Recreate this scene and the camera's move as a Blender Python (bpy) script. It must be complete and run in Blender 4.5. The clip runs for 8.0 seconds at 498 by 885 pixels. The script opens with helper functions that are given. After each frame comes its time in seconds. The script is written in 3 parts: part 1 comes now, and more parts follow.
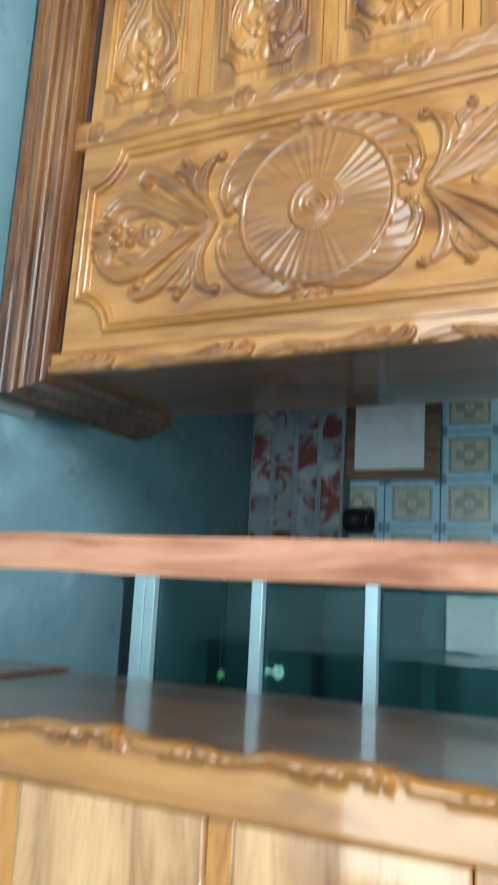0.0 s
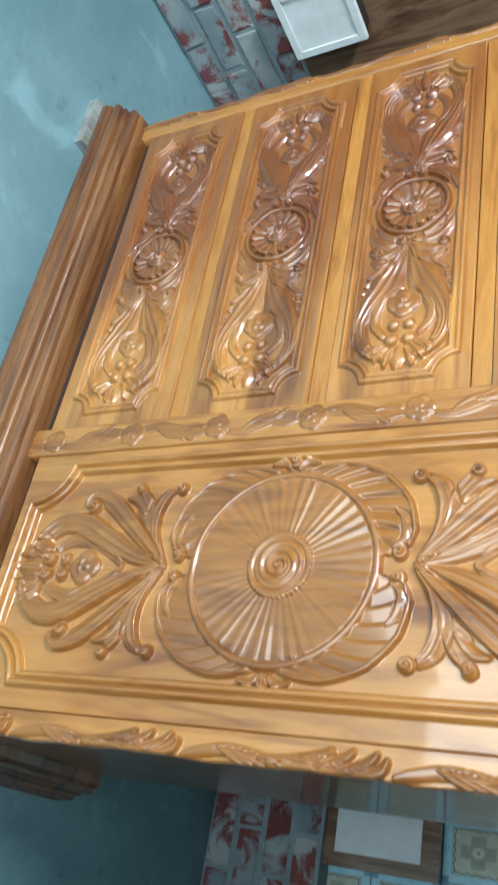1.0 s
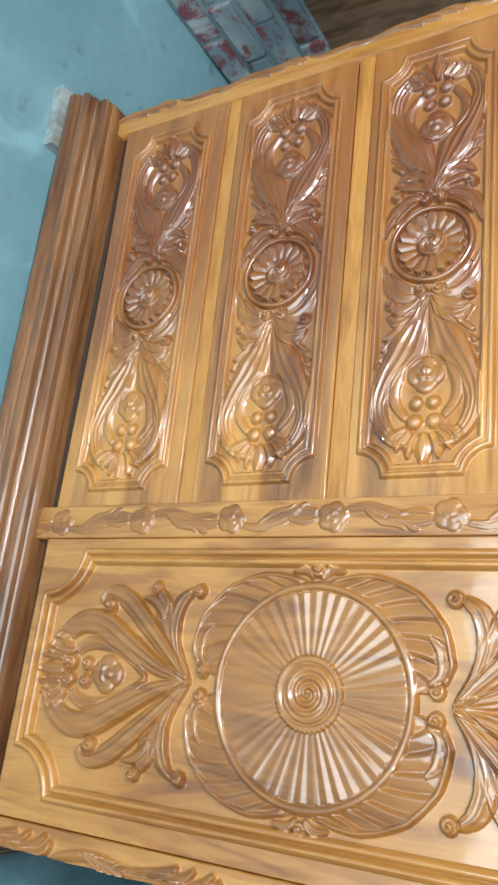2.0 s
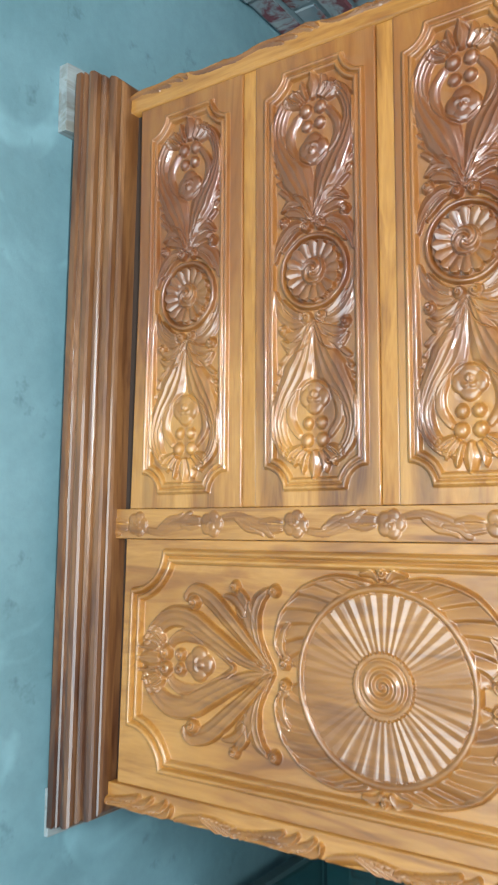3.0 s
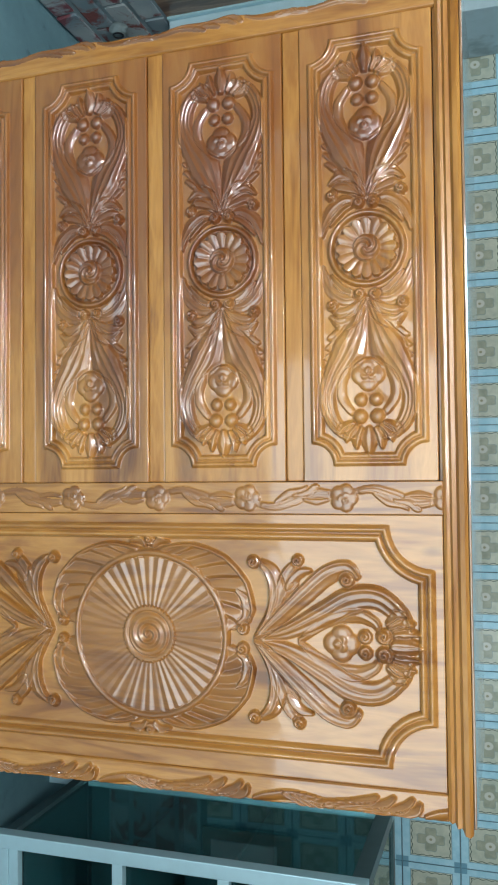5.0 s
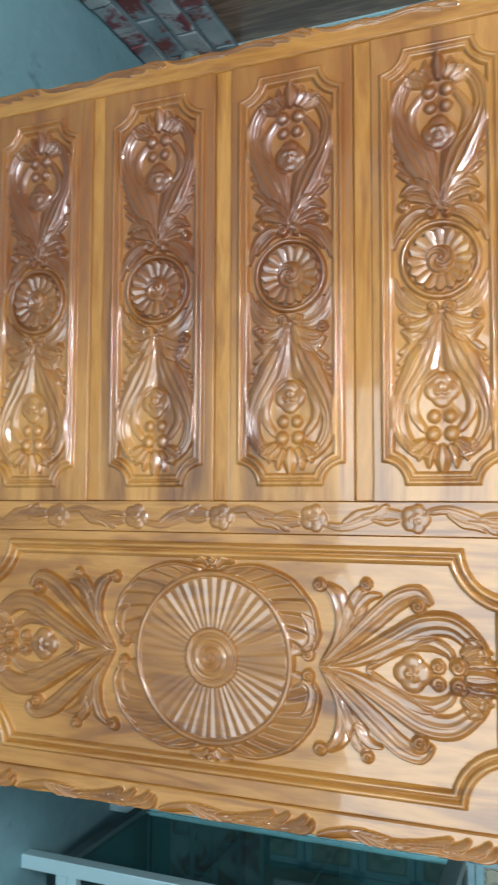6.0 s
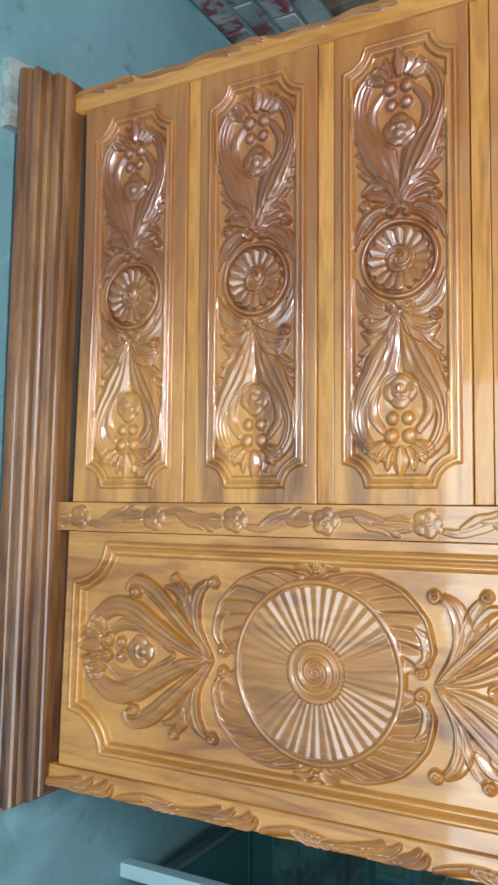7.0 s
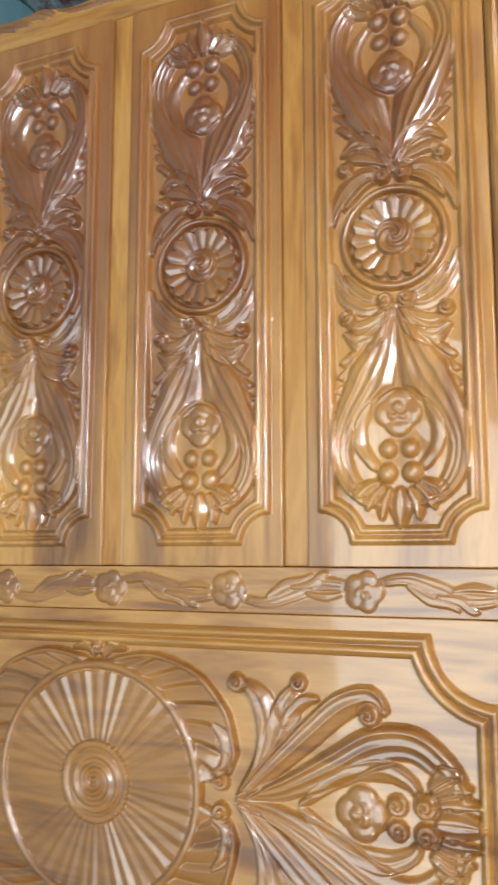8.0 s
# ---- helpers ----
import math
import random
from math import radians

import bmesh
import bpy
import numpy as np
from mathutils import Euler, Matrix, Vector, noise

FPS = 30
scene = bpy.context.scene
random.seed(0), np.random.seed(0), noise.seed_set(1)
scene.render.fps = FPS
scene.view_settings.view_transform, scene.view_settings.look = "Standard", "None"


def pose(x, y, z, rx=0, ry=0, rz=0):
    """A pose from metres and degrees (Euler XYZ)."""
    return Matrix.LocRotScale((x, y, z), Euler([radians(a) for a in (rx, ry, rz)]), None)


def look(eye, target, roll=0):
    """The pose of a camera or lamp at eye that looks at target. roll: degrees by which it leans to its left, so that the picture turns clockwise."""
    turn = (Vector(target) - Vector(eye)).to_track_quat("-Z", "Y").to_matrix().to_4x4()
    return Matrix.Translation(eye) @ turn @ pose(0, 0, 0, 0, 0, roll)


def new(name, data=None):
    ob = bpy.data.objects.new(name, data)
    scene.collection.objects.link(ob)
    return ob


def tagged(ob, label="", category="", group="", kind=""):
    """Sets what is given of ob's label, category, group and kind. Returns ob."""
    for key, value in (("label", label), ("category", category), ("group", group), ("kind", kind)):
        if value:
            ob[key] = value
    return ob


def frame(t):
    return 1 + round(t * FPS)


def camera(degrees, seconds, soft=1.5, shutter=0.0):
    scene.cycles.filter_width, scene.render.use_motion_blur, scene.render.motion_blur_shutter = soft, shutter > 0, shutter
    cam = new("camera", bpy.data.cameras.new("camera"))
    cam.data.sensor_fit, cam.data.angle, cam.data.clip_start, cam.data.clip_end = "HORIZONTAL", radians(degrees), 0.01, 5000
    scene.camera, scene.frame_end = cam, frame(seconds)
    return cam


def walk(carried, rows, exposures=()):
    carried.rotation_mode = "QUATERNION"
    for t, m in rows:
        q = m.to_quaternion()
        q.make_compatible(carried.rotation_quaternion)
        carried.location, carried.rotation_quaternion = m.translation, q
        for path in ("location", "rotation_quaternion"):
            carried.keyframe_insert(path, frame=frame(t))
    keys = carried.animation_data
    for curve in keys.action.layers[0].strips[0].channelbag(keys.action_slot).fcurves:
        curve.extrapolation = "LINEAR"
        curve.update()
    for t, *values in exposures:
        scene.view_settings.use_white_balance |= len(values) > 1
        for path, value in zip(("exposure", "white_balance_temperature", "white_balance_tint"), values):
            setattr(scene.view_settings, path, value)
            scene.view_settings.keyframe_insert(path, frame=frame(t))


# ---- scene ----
cam = camera(33.7, 8.0, soft=2.0, shutter=0.35)
PATH = [
    (0, (1.303, -1.499, 1.434), (0.954, 0.261, 0.549), 88.0),
    (0.5, (1.132, -1.295, 1.428), (0.396, 0.338, 0.539), 84.9),
    (1, (0.979, -1.185, 1.413), (0.045, 0.33, 0.5), 85.3),
    (1.2, (0.914, -1.182, 1.405), (-0.03, 0.327, 0.494), 85.4),
    (2.3, (0.373, -1.257, 1.412), (-0.066, 0.376, 0.345), 85.4),
    (2.5, (0.298, -1.235, 1.407), (-0.079, 0.385, 0.297), 84.8),
    (3, (0.217, -1.376, 1.461), (0.013, 0.262, 0.332), 86.1),
    (3.5, (0.171, -1.549, 1.491), (0.096, 0.153, 0.444), 87.6),
    (4, (0.156, -1.592, 1.518), (0.091, 0.21, 0.653), 88.1),
    (4.2, (0.14, -1.617, 1.523), (0.087, 0.229, 0.756), 88.3),
    (4.5, (0.152, -1.622, 1.542), (0.084, 0.267, 0.888), 88.5),
    (4.7, (0.149, -1.631, 1.544), (0.082, 0.277, 0.947), 88.8),
    (5.8, (0.182, -1.579, 1.532), (0.047, 0.298, 0.856), 88.4),
    (6, (0.181, -1.574, 1.528), (0.035, 0.274, 0.776), 88.5),
    (6.5, (0.166, -1.577, 1.492), (0.03, 0.214, 0.613), 88.9),
    (7, (0.172, -1.473, 1.472), (0.031, 0.272, 0.504), 88.2),
    (7.5, (0.15, -1.235, 1.487), (-0.055, 0.539, 0.587), 87.2),
    (8, (0.16, -1.111, 1.532), (-0.109, 0.712, 0.755), 86.7),
]
walk(cam, [(t, look(eye, target, roll)) for t, eye, target, roll in PATH],
     exposures=[(0.0, 0.08), (1.0, 0.10), (3.0, 0.10), (3.5, 0.0), (4.5, -0.42), (6.0, -0.28), (7.0, -0.08), (8.0, -0.33)])

# ---- light ----
world = bpy.data.worlds.new("world")
scene.world = world
world.use_nodes = True
wn = world.node_tree
sky = wn.nodes.new("ShaderNodeTexSky")
sky.sky_type, sky.sun_disc = "NISHITA", False
sky.sun_elevation, sky.sun_rotation = radians(50), radians(200)
wn.links.new(sky.outputs[0], wn.nodes["Background"].inputs[0])
wn.nodes["Background"].inputs[1].default_value = 0.1


def area_lamp(name, eye, target, size_x, size_y, watts, colour):
    data = bpy.data.lights.new(name, "AREA")
    data.shape, data.size, data.size_y, data.energy, data.color = "RECTANGLE", size_x, size_y, watts, colour
    ob = new(name, data)
    ob.matrix_world = look(eye, target)
    return ob


DOORWAY_WATTS, TUBE_WATTS, FILL_WATTS = 104.0, 138.0, 34.0
area_lamp("doorway_daylight", (1.02, -3.72, 0.99), (1.02, 0, 0.99), 3.2, 1.94, DOORWAY_WATTS, (0.74, 0.91, 1.0))
area_lamp("tube_glow", (-0.40, -2.20, 2.74), (-0.40, -1.4, 0.0), 1.2, 0.06, TUBE_WATTS, (0.90, 0.97, 1.0))
# made-up fill lamp that brightens the second wardrobe
area_lamp("fill_glow", (2.62, -2.70, 2.60), (1.6, 0.0, 0.8), 0.12, 0.12, FILL_WATTS, (0.92, 0.97, 1.0))


# ---- materials ----
def material(name):
    m = bpy.data.materials.new(name)
    m.use_nodes = True
    return m, m.node_tree, m.node_tree.nodes["Principled BSDF"]


def ramp(nt, fac, stops):
    n = nt.nodes.new("ShaderNodeValToRGB")
    el = n.color_ramp.elements
    while len(el) < len(stops):
        el.new(0.5)
    for e, (p, c) in zip(el, stops):
        e.position, e.color = p, (*c, 1)
    nt.links.new(fac, n.inputs[0])
    return n.outputs[0]


def mixed(nt, fac, a, b, mode="MIX"):
    n = nt.nodes.new("ShaderNodeMix")
    n.data_type, n.blend_type = "RGBA", mode
    for slot, v in ((0, fac), (6, a), (7, b)):
        if isinstance(v, (int, float)):
            n.inputs[slot].default_value = v
        elif isinstance(v, tuple):
            n.inputs[slot].default_value = (*v, 1)
        else:
            nt.links.new(v, n.inputs[slot])
    return n.outputs[2]


def math_node(nt, op, a, b=0.0):
    n = nt.nodes.new("ShaderNodeMath")
    n.operation = op
    for slot, v in ((0, a), (1, b)):
        if isinstance(v, (int, float)):
            n.inputs[slot].default_value = v
        else:
            nt.links.new(v, n.inputs[slot])
    return n.outputs[0]


def coords(nt, scale=(1, 1, 1), shift=(0, 0, 0), random_shift=False):
    tc = nt.nodes.new("ShaderNodeTexCoord")
    mp = nt.nodes.new("ShaderNodeMapping")
    mp.inputs["Scale"].default_value, mp.inputs["Location"].default_value = scale, shift
    src = tc.outputs["Object"]
    if random_shift:
        info = nt.nodes.new("ShaderNodeObjectInfo")
        add = nt.nodes.new("ShaderNodeVectorMath")
        add.operation = "MULTIPLY_ADD"
        nt.links.new(info.outputs["Random"], add.inputs[0])
        add.inputs[1].default_value = (7.3, 3.1, 5.7)
        nt.links.new(src, add.inputs[2])
        src = add.outputs[0]
    nt.links.new(src, mp.inputs["Vector"])
    return mp.outputs[0]


def noise_tex(nt, vec, scale, detail=4.0, rough=0.55, distortion=0.0):
    n = nt.nodes.new("ShaderNodeTexNoise")
    nt.links.new(vec, n.inputs["Vector"])
    for k, v in (("Scale", scale), ("Detail", detail), ("Roughness", rough), ("Distortion", distortion)):
        n.inputs[k].default_value = v
    return n.outputs[0]


def bump(nt, bsdf, height, strength, distance=0.002):
    n = nt.nodes.new("ShaderNodeBump")
    n.inputs["Strength"].default_value, n.inputs["Distance"].default_value = strength, distance
    nt.links.new(height, n.inputs["Height"])
    nt.links.new(n.outputs[0], bsdf.inputs["Normal"])


def wood(name, pale, mid, dark, axis, shift=(0, 0, 0), rough=0.34, coat=1.0, blotch=0.5, boards=3.0, knots=True, heart=None):
    """Varnished timber with its grain along one axis, glued up of boards of several tints."""
    m, nt, b = material(name)
    stretch = [1.0, 1.0, 1.0]
    stretch["xyz".index(axis)] = 0.13
    across = [0.35 if k == axis else (boards if k != "y" else 0.0) for k in "xyz"]
    vec = coords(nt, stretch, shift)
    wide = noise_tex(nt, coords(nt, across, (shift[0] + 1.7, 0.3, shift[2] + 0.9)), 2.6, 1.5, 0.4)
    figure = noise_tex(nt, vec, 13.0, 4.0, 0.55, 2.2)
    streak = noise_tex(nt, coords(nt, [0.5 * k for k in stretch], (shift[0], 2.0, shift[2])), 38.0, 3.0, 0.6, 0.8)
    fine = noise_tex(nt, vec, 150.0, 4.0, 0.6)
    base = ramp(nt, figure, [(0.32, dark), (0.44, mid), (0.55, pale), (0.68, mid)])
    tint = ramp(nt, wide, [(0.34, tuple(1.2 * c for c in dark)), (0.46, mid), (0.57, pale), (0.68, mid)])
    base = mixed(nt, blotch, base, tint)
    base = mixed(nt, 0.66, base, ramp(nt, streak, [(0.34, (0.55, 0.42, 0.30)), (0.47, (1, 1, 1)), (0.60, (1, 1, 1)), (0.72, (0.72, 0.66, 0.6))]), "MULTIPLY")
    base = mixed(nt, 0.22, base, ramp(nt, fine, [(0.3, (0.55, 0.5, 0.45)), (0.6, (1, 1, 1))]), "MULTIPLY")
    if heart:
        # a dark heartwood patch of uneven outline, fainter high up: (middle x, reach, strength)
        sep = nt.nodes.new("ShaderNodeSeparateXYZ")
        nt.links.new(coords(nt), sep.inputs[0])
        off = math_node(nt, "ABSOLUTE", math_node(nt, "SUBTRACT", sep.outputs[0], heart[0]))
        off = math_node(nt, "ADD", off, math_node(nt, "MULTIPLY", math_node(nt, "MAXIMUM", math_node(nt, "SUBTRACT", sep.outputs[2], 1.08), 0.0), 0.9))
        wob = math_node(nt, "MULTIPLY", noise_tex(nt, coords(nt, (1, 1, 1), (3, 1, 2)), 7.0, 3.0, 0.6), 0.5)
        far = math_node(nt, "DIVIDE", math_node(nt, "ADD", off, wob), heart[1])
        k = heart[2]
        base = mixed(nt, ramp(nt, far, [(0.45, (k, k, k)), (1.0, (0, 0, 0))]), base, tuple(a * b for a, b in zip(dark, (1.75, 1.50, 1.0))))
    if knots:
        v = nt.nodes.new("ShaderNodeTexVoronoi")
        nt.links.new(coords(nt, [0.45 if k == axis else 1.0 for k in "xyz"], shift), v.inputs["Vector"])
        v.inputs["Scale"].default_value = 3.4
        base = mixed(nt, ramp(nt, v.outputs["Distance"], [(0.015, (0.8, 0.8, 0.8)), (0.05, (0, 0, 0))]), base, tuple(0.35 * c for c in dark))
    nt.links.new(base, b.inputs["Base Color"])
    b.inputs["Roughness"].default_value = rough
    b.inputs["Coat Weight"].default_value = coat
    b.inputs["Coat IOR"].default_value = 1.65
    nt.links.new(ramp(nt, noise_tex(nt, coords(nt), 9.0, 3.0), [(0.3, (0.045, 0.045, 0.045)), (0.7, (0.09, 0.09, 0.09))]), b.inputs["Coat Roughness"])
    brushed = math_node(nt, "MULTIPLY_ADD", noise_tex(nt, coords(nt), 8.0, 1.0), 5.0)
    nt.links.new(noise_tex(nt, coords(nt), 30.0, 2.0), brushed.node.inputs[2])
    bump(nt, b, math_node(nt, "ADD", brushed, math_node(nt, "MULTIPLY", fine, 0.18)), 0.22, 0.0020)
    return m


HONEY = ((0.46, 0.213, 0.048), (0.345, 0.139, 0.023), (0.16, 0.050, 0.010))
RED = ((0.50, 0.240, 0.058), (0.37, 0.152, 0.028), (0.100, 0.030, 0.008))
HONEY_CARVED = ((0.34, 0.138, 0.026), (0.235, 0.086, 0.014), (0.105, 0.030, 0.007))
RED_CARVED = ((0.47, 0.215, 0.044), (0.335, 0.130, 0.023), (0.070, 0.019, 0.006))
# brown lightened: the back wall's reflection is put into the top's colour
BROWN_REFLECTING = ((0.36, 0.235, 0.140), (0.25, 0.150, 0.085), (0.10, 0.055, 0.030))
wood_door = wood("varnished_teak_door", *HONEY, "z", (0.4, 0, 0.2), blotch=0.45, boards=2.0)
wood_drawer = wood("varnished_teak_drawer", *RED, "x", (0.1, 0, 0.6), blotch=0.6, boards=5.0, heart=(-0.54, 0.80, 0.66))
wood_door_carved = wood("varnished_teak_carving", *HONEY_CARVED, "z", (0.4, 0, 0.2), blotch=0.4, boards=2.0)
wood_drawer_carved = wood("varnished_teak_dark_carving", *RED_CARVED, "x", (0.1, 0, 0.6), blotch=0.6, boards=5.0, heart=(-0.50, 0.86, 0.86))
wood_rail = wood("varnished_teak_rail", *HONEY, "z", (2.1, 0, 1.2), blotch=0.3)
wood_ledge = wood("varnished_teak_ledge", *HONEY, "x", (3.1, 0, 2.2), blotch=0.3, coat=0.55)
wood_top = wood("polished_top_board", *BROWN_REFLECTING, "x", (7.1, 0, 2.2), blotch=0.3, rough=0.2)
wood_plinth = wood("dark_stained_plinth", (0.24, 0.105, 0.036), (0.110, 0.041, 0.016), (0.030, 0.011, 0.006), "x", (5.0, 0, 3.0), blotch=0.5, rough=0.34, coat=0.6)
wood_figured = wood("pale_figured_boards", (0.62, 0.370, 0.175), (0.46, 0.240, 0.098), (0.19, 0.080, 0.028), "x", (2.0, 0, 5.0), blotch=0.6, boards=5.0)
wood_side = wood("dark_varnished_side", (0.24, 0.105, 0.040), (0.13, 0.050, 0.019), (0.040, 0.014, 0.007), "z", (6.0, 0, 4.0), blotch=0.4, rough=0.35, coat=0.7)
wood_post = wood("raw_red_timber", (0.50, 0.24, 0.14), (0.41, 0.175, 0.095), (0.29, 0.11, 0.058), "z", (8, 0, 1), rough=0.7, coat=0.0, blotch=0.2, knots=False)
wood_pale = wood("pale_offcut_wood", (0.30, 0.34, 0.34), (0.25, 0.29, 0.29), (0.18, 0.19, 0.18), "y", (9, 0, 1), rough=0.6, coat=0.1, blotch=0.2, knots=False)
wood_ply = wood("brown_grained_board", (0.26, 0.16, 0.10), (0.14, 0.075, 0.042), (0.065, 0.034, 0.020), "z", (1, 2, 1), rough=0.32, coat=0.3, blotch=0.2, knots=False)


def cement(name, dark, pale, scale=1.0, rough=0.75):
    m, nt, b = material(name)
    vec = coords(nt)
    big = noise_tex(nt, vec, 1.3 * scale, 5.0, 0.6, 0.4)
    small = noise_tex(nt, vec, 26.0 * scale, 6.0, 0.7)
    col = ramp(nt, big, [(0.30, dark), (0.62, pale)])
    col = mixed(nt, 0.25, col, ramp(nt, small, [(0.25, (0.55, 0.55, 0.55)), (0.6, (1, 1, 1))]), "MULTIPLY")
    stain = noise_tex(nt, coords(nt, (1, 1, 1), (4, 2, 0)), 3.6 * scale, 3.0, 0.6, 0.8)
    col = mixed(nt, ramp(nt, stain, [(0.60, (0, 0, 0)), (0.72, (0.55, 0.55, 0.55))]), col, tuple(min(1, 1.35 * c) for c in pale))
    col = mixed(nt, ramp(nt, noise_tex(nt, coords(nt, (1, 1, 1), (1, 7, 3)), 8.0 * scale, 4.0, 0.65), [(0.30, (0.6, 0.6, 0.6)), (0.40, (0, 0, 0))]), col, tuple(0.5 * c for c in dark))
    nt.links.new(col, b.inputs["Base Color"])
    nt.links.new(ramp(nt, big, [(0.3, (rough - 0.2,) * 3), (0.7, (rough,) * 3)]), b.inputs["Roughness"])
    bump(nt, b, small, 0.35, 0.004)
    return m


mat_floor = cement("trowelled_cement", (0.105, 0.215, 0.245), (0.185, 0.335, 0.38), 1.0, 0.62)
mat_mortar = cement("lime_mortar", (0.16, 0.22, 0.24), (0.26, 0.33, 0.35), 2.5, 0.9)
mat_plaster = cement("pale_blue_plaster", (0.34, 0.48, 0.52), (0.44, 0.58, 0.62), 0.6, 0.6)
# ceiling and walls out of view, darkened to keep bounced light low
mat_ceiling = cement("unseen_dark_ceiling", (0.10, 0.11, 0.11), (0.17, 0.18, 0.18), 0.6, 0.8)
mat_dull = cement("unseen_grey_plaster", (0.16, 0.19, 0.20), (0.26, 0.30, 0.31), 0.6, 0.8)


def brick_material():
    m, nt, b = material("smeared_red_brick")
    vec = coords(nt, (1, 1, 1), (0, 0, 0), True)
    info = nt.nodes.new("ShaderNodeObjectInfo")
    body = ramp(nt, info.outputs["Random"], [(0.0, (0.15, 0.04, 0.04)), (0.5, (0.23, 0.07, 0.06)), (1.0, (0.19, 0.06, 0.075))])
    grit = noise_tex(nt, vec, 60.0, 5.0, 0.7)
    body = mixed(nt, 0.5, body, ramp(nt, grit, [(0.3, (0.5, 0.5, 0.5)), (0.65, (1, 1, 1))]), "MULTIPLY")
    smear = noise_tex(nt, vec, 9.0, 5.0, 0.65, 0.6)
    wash = ramp(nt, noise_tex(nt, vec, 4.0, 2.0), [(0.40, (0.17, 0.24, 0.27)), (0.70, (0.40, 0.44, 0.44))])
    col = mixed(nt, ramp(nt, smear, [(0.43, (0, 0, 0)), (0.52, (0.96, 0.96, 0.96))]), body, wash)
    nt.links.new(col, b.inputs["Base Color"])
    b.inputs["Roughness"].default_value = 0.9
    bump(nt, b, mixed(nt, 0.5, grit, smear), 0.6, 0.006)
    return m


mat_brick = brick_material()
TILE_X, TILE_Z = 0.176, 0.207


def tile_material():
    """Glazed tile: a cream field with a rosette and a wavy frame, inside pale blue bands with slate corner squares."""
    m, nt, b = material("patterned_wall_tile")
    tc = nt.nodes.new("ShaderNodeTexCoord")
    sep = nt.nodes.new("ShaderNodeSeparateXYZ")
    nt.links.new(tc.outputs["Object"], sep.inputs[0])
    x = math_node(nt, "DIVIDE", sep.outputs[0], TILE_X / 2)
    z = math_node(nt, "DIVIDE", sep.outputs[2], TILE_Z / 2)
    ax, az = math_node(nt, "ABSOLUTE", x), math_node(nt, "ABSOLUTE", z)
    edge = math_node(nt, "MAXIMUM", ax, az)
    corner = math_node(nt, "MINIMUM", ax, az)
    r = math_node(nt, "SQRT", math_node(nt, "ADD", math_node(nt, "MULTIPLY", x, x), math_node(nt, "MULTIPLY", z, z)))
    ang = math_node(nt, "ARCTAN2", z, x)
    lobes = math_node(nt, "MULTIPLY", math_node(nt, "COSINE", math_node(nt, "MULTIPLY", ang, 4.0)), -0.09)
    lobes2 = math_node(nt, "MULTIPLY", math_node(nt, "COSINE", math_node(nt, "MULTIPLY", ang, 8.0)), 0.05)
    rr = math_node(nt, "ADD", math_node(nt, "ADD", r, lobes), lobes2)
    grime = noise_tex(nt, coords(nt, (1, 1, 1), (0, 0, 0), True), 30.0, 4.0, 0.65)
    cream = ramp(nt, grime, [(0.3, (0.40, 0.45, 0.37)), (0.65, (0.54, 0.57, 0.46))])
    olive = ramp(nt, grime, [(0.3, (0.26, 0.30, 0.23)), (0.7, (0.40, 0.42, 0.32))])
    col = mixed(nt, ramp(nt, rr, [(0.40, (1, 1, 1)), (0.44, (0, 0, 0))]), cream, olive)
    col = mixed(nt, ramp(nt, rr, [(0.385, (0, 0, 0)), (0.40, (1, 1, 1)), (0.43, (1, 1, 1)), (0.445, (0, 0, 0))]), col, (0.30, 0.36, 0.31))
    col = mixed(nt, ramp(nt, r, [(0.15, (1, 1, 1)), (0.18, (0, 0, 0))]), col, (0.55, 0.57, 0.5))
    col = mixed(nt, ramp(nt, r, [(0.04, (1, 1, 1)), (0.06, (0, 0, 0))]), col, (0.3, 0.3, 0.2))
    ripple = math_node(nt, "MULTIPLY", math_node(nt, "COSINE", math_node(nt, "MULTIPLY", corner, 22.0)), 0.02)
    wavy = math_node(nt, "ADD", edge, ripple)
    col = mixed(nt, ramp(nt, wavy, [(0.635, (0, 0, 0)), (0.645, (1, 1, 1)), (0.665, (1, 1, 1)), (0.675, (0, 0, 0))]), col, (0.10, 0.14, 0.12))
    blue = ramp(nt, grime, [(0.3, (0.30, 0.58, 0.69)), (0.7, (0.44, 0.70, 0.79))])
    band = ramp(nt, edge, [(0.70, (0, 0, 0)), (0.71, (1, 1, 1))])
    col = mixed(nt, band, col, blue)
    col = mixed(nt, ramp(nt, edge, [(0.70, (0, 0, 0)), (0.705, (1, 1, 1)), (0.72, (1, 1, 1)), (0.73, (0, 0, 0))]), col, (0.16, 0.30, 0.36))
    col = mixed(nt, ramp(nt, edge, [(0.972, (0, 0, 0)), (0.980, (1, 1, 1))]), col, (0.14, 0.26, 0.32))
    col = mixed(nt, ramp(nt, corner, [(0.78, (0, 0, 0)), (0.79, (1, 1, 1))]), col, (0.16, 0.34, 0.44))
    nt.links.new(col, b.inputs["Base Color"])
    b.inputs["Roughness"].default_value = 0.22
    bump(nt, b, grime, 0.05, 0.001)
    return m


mat_tile = tile_material()


def plain(name, colour, rough=0.5, metal=0.0, vary=0.15, scale=20.0):
    m, nt, b = material(name)
    n = noise_tex(nt, coords(nt), scale, 4.0, 0.6)
    nt.links.new(ramp(nt, n, [(0.3, tuple(c * (1 - vary) for c in colour)), (0.7, colour)]), b.inputs["Base Color"])
    b.inputs["Roughness"].default_value, b.inputs["Metallic"].default_value = rough, metal
    bump(nt, b, n, 0.05, 0.001)
    return m


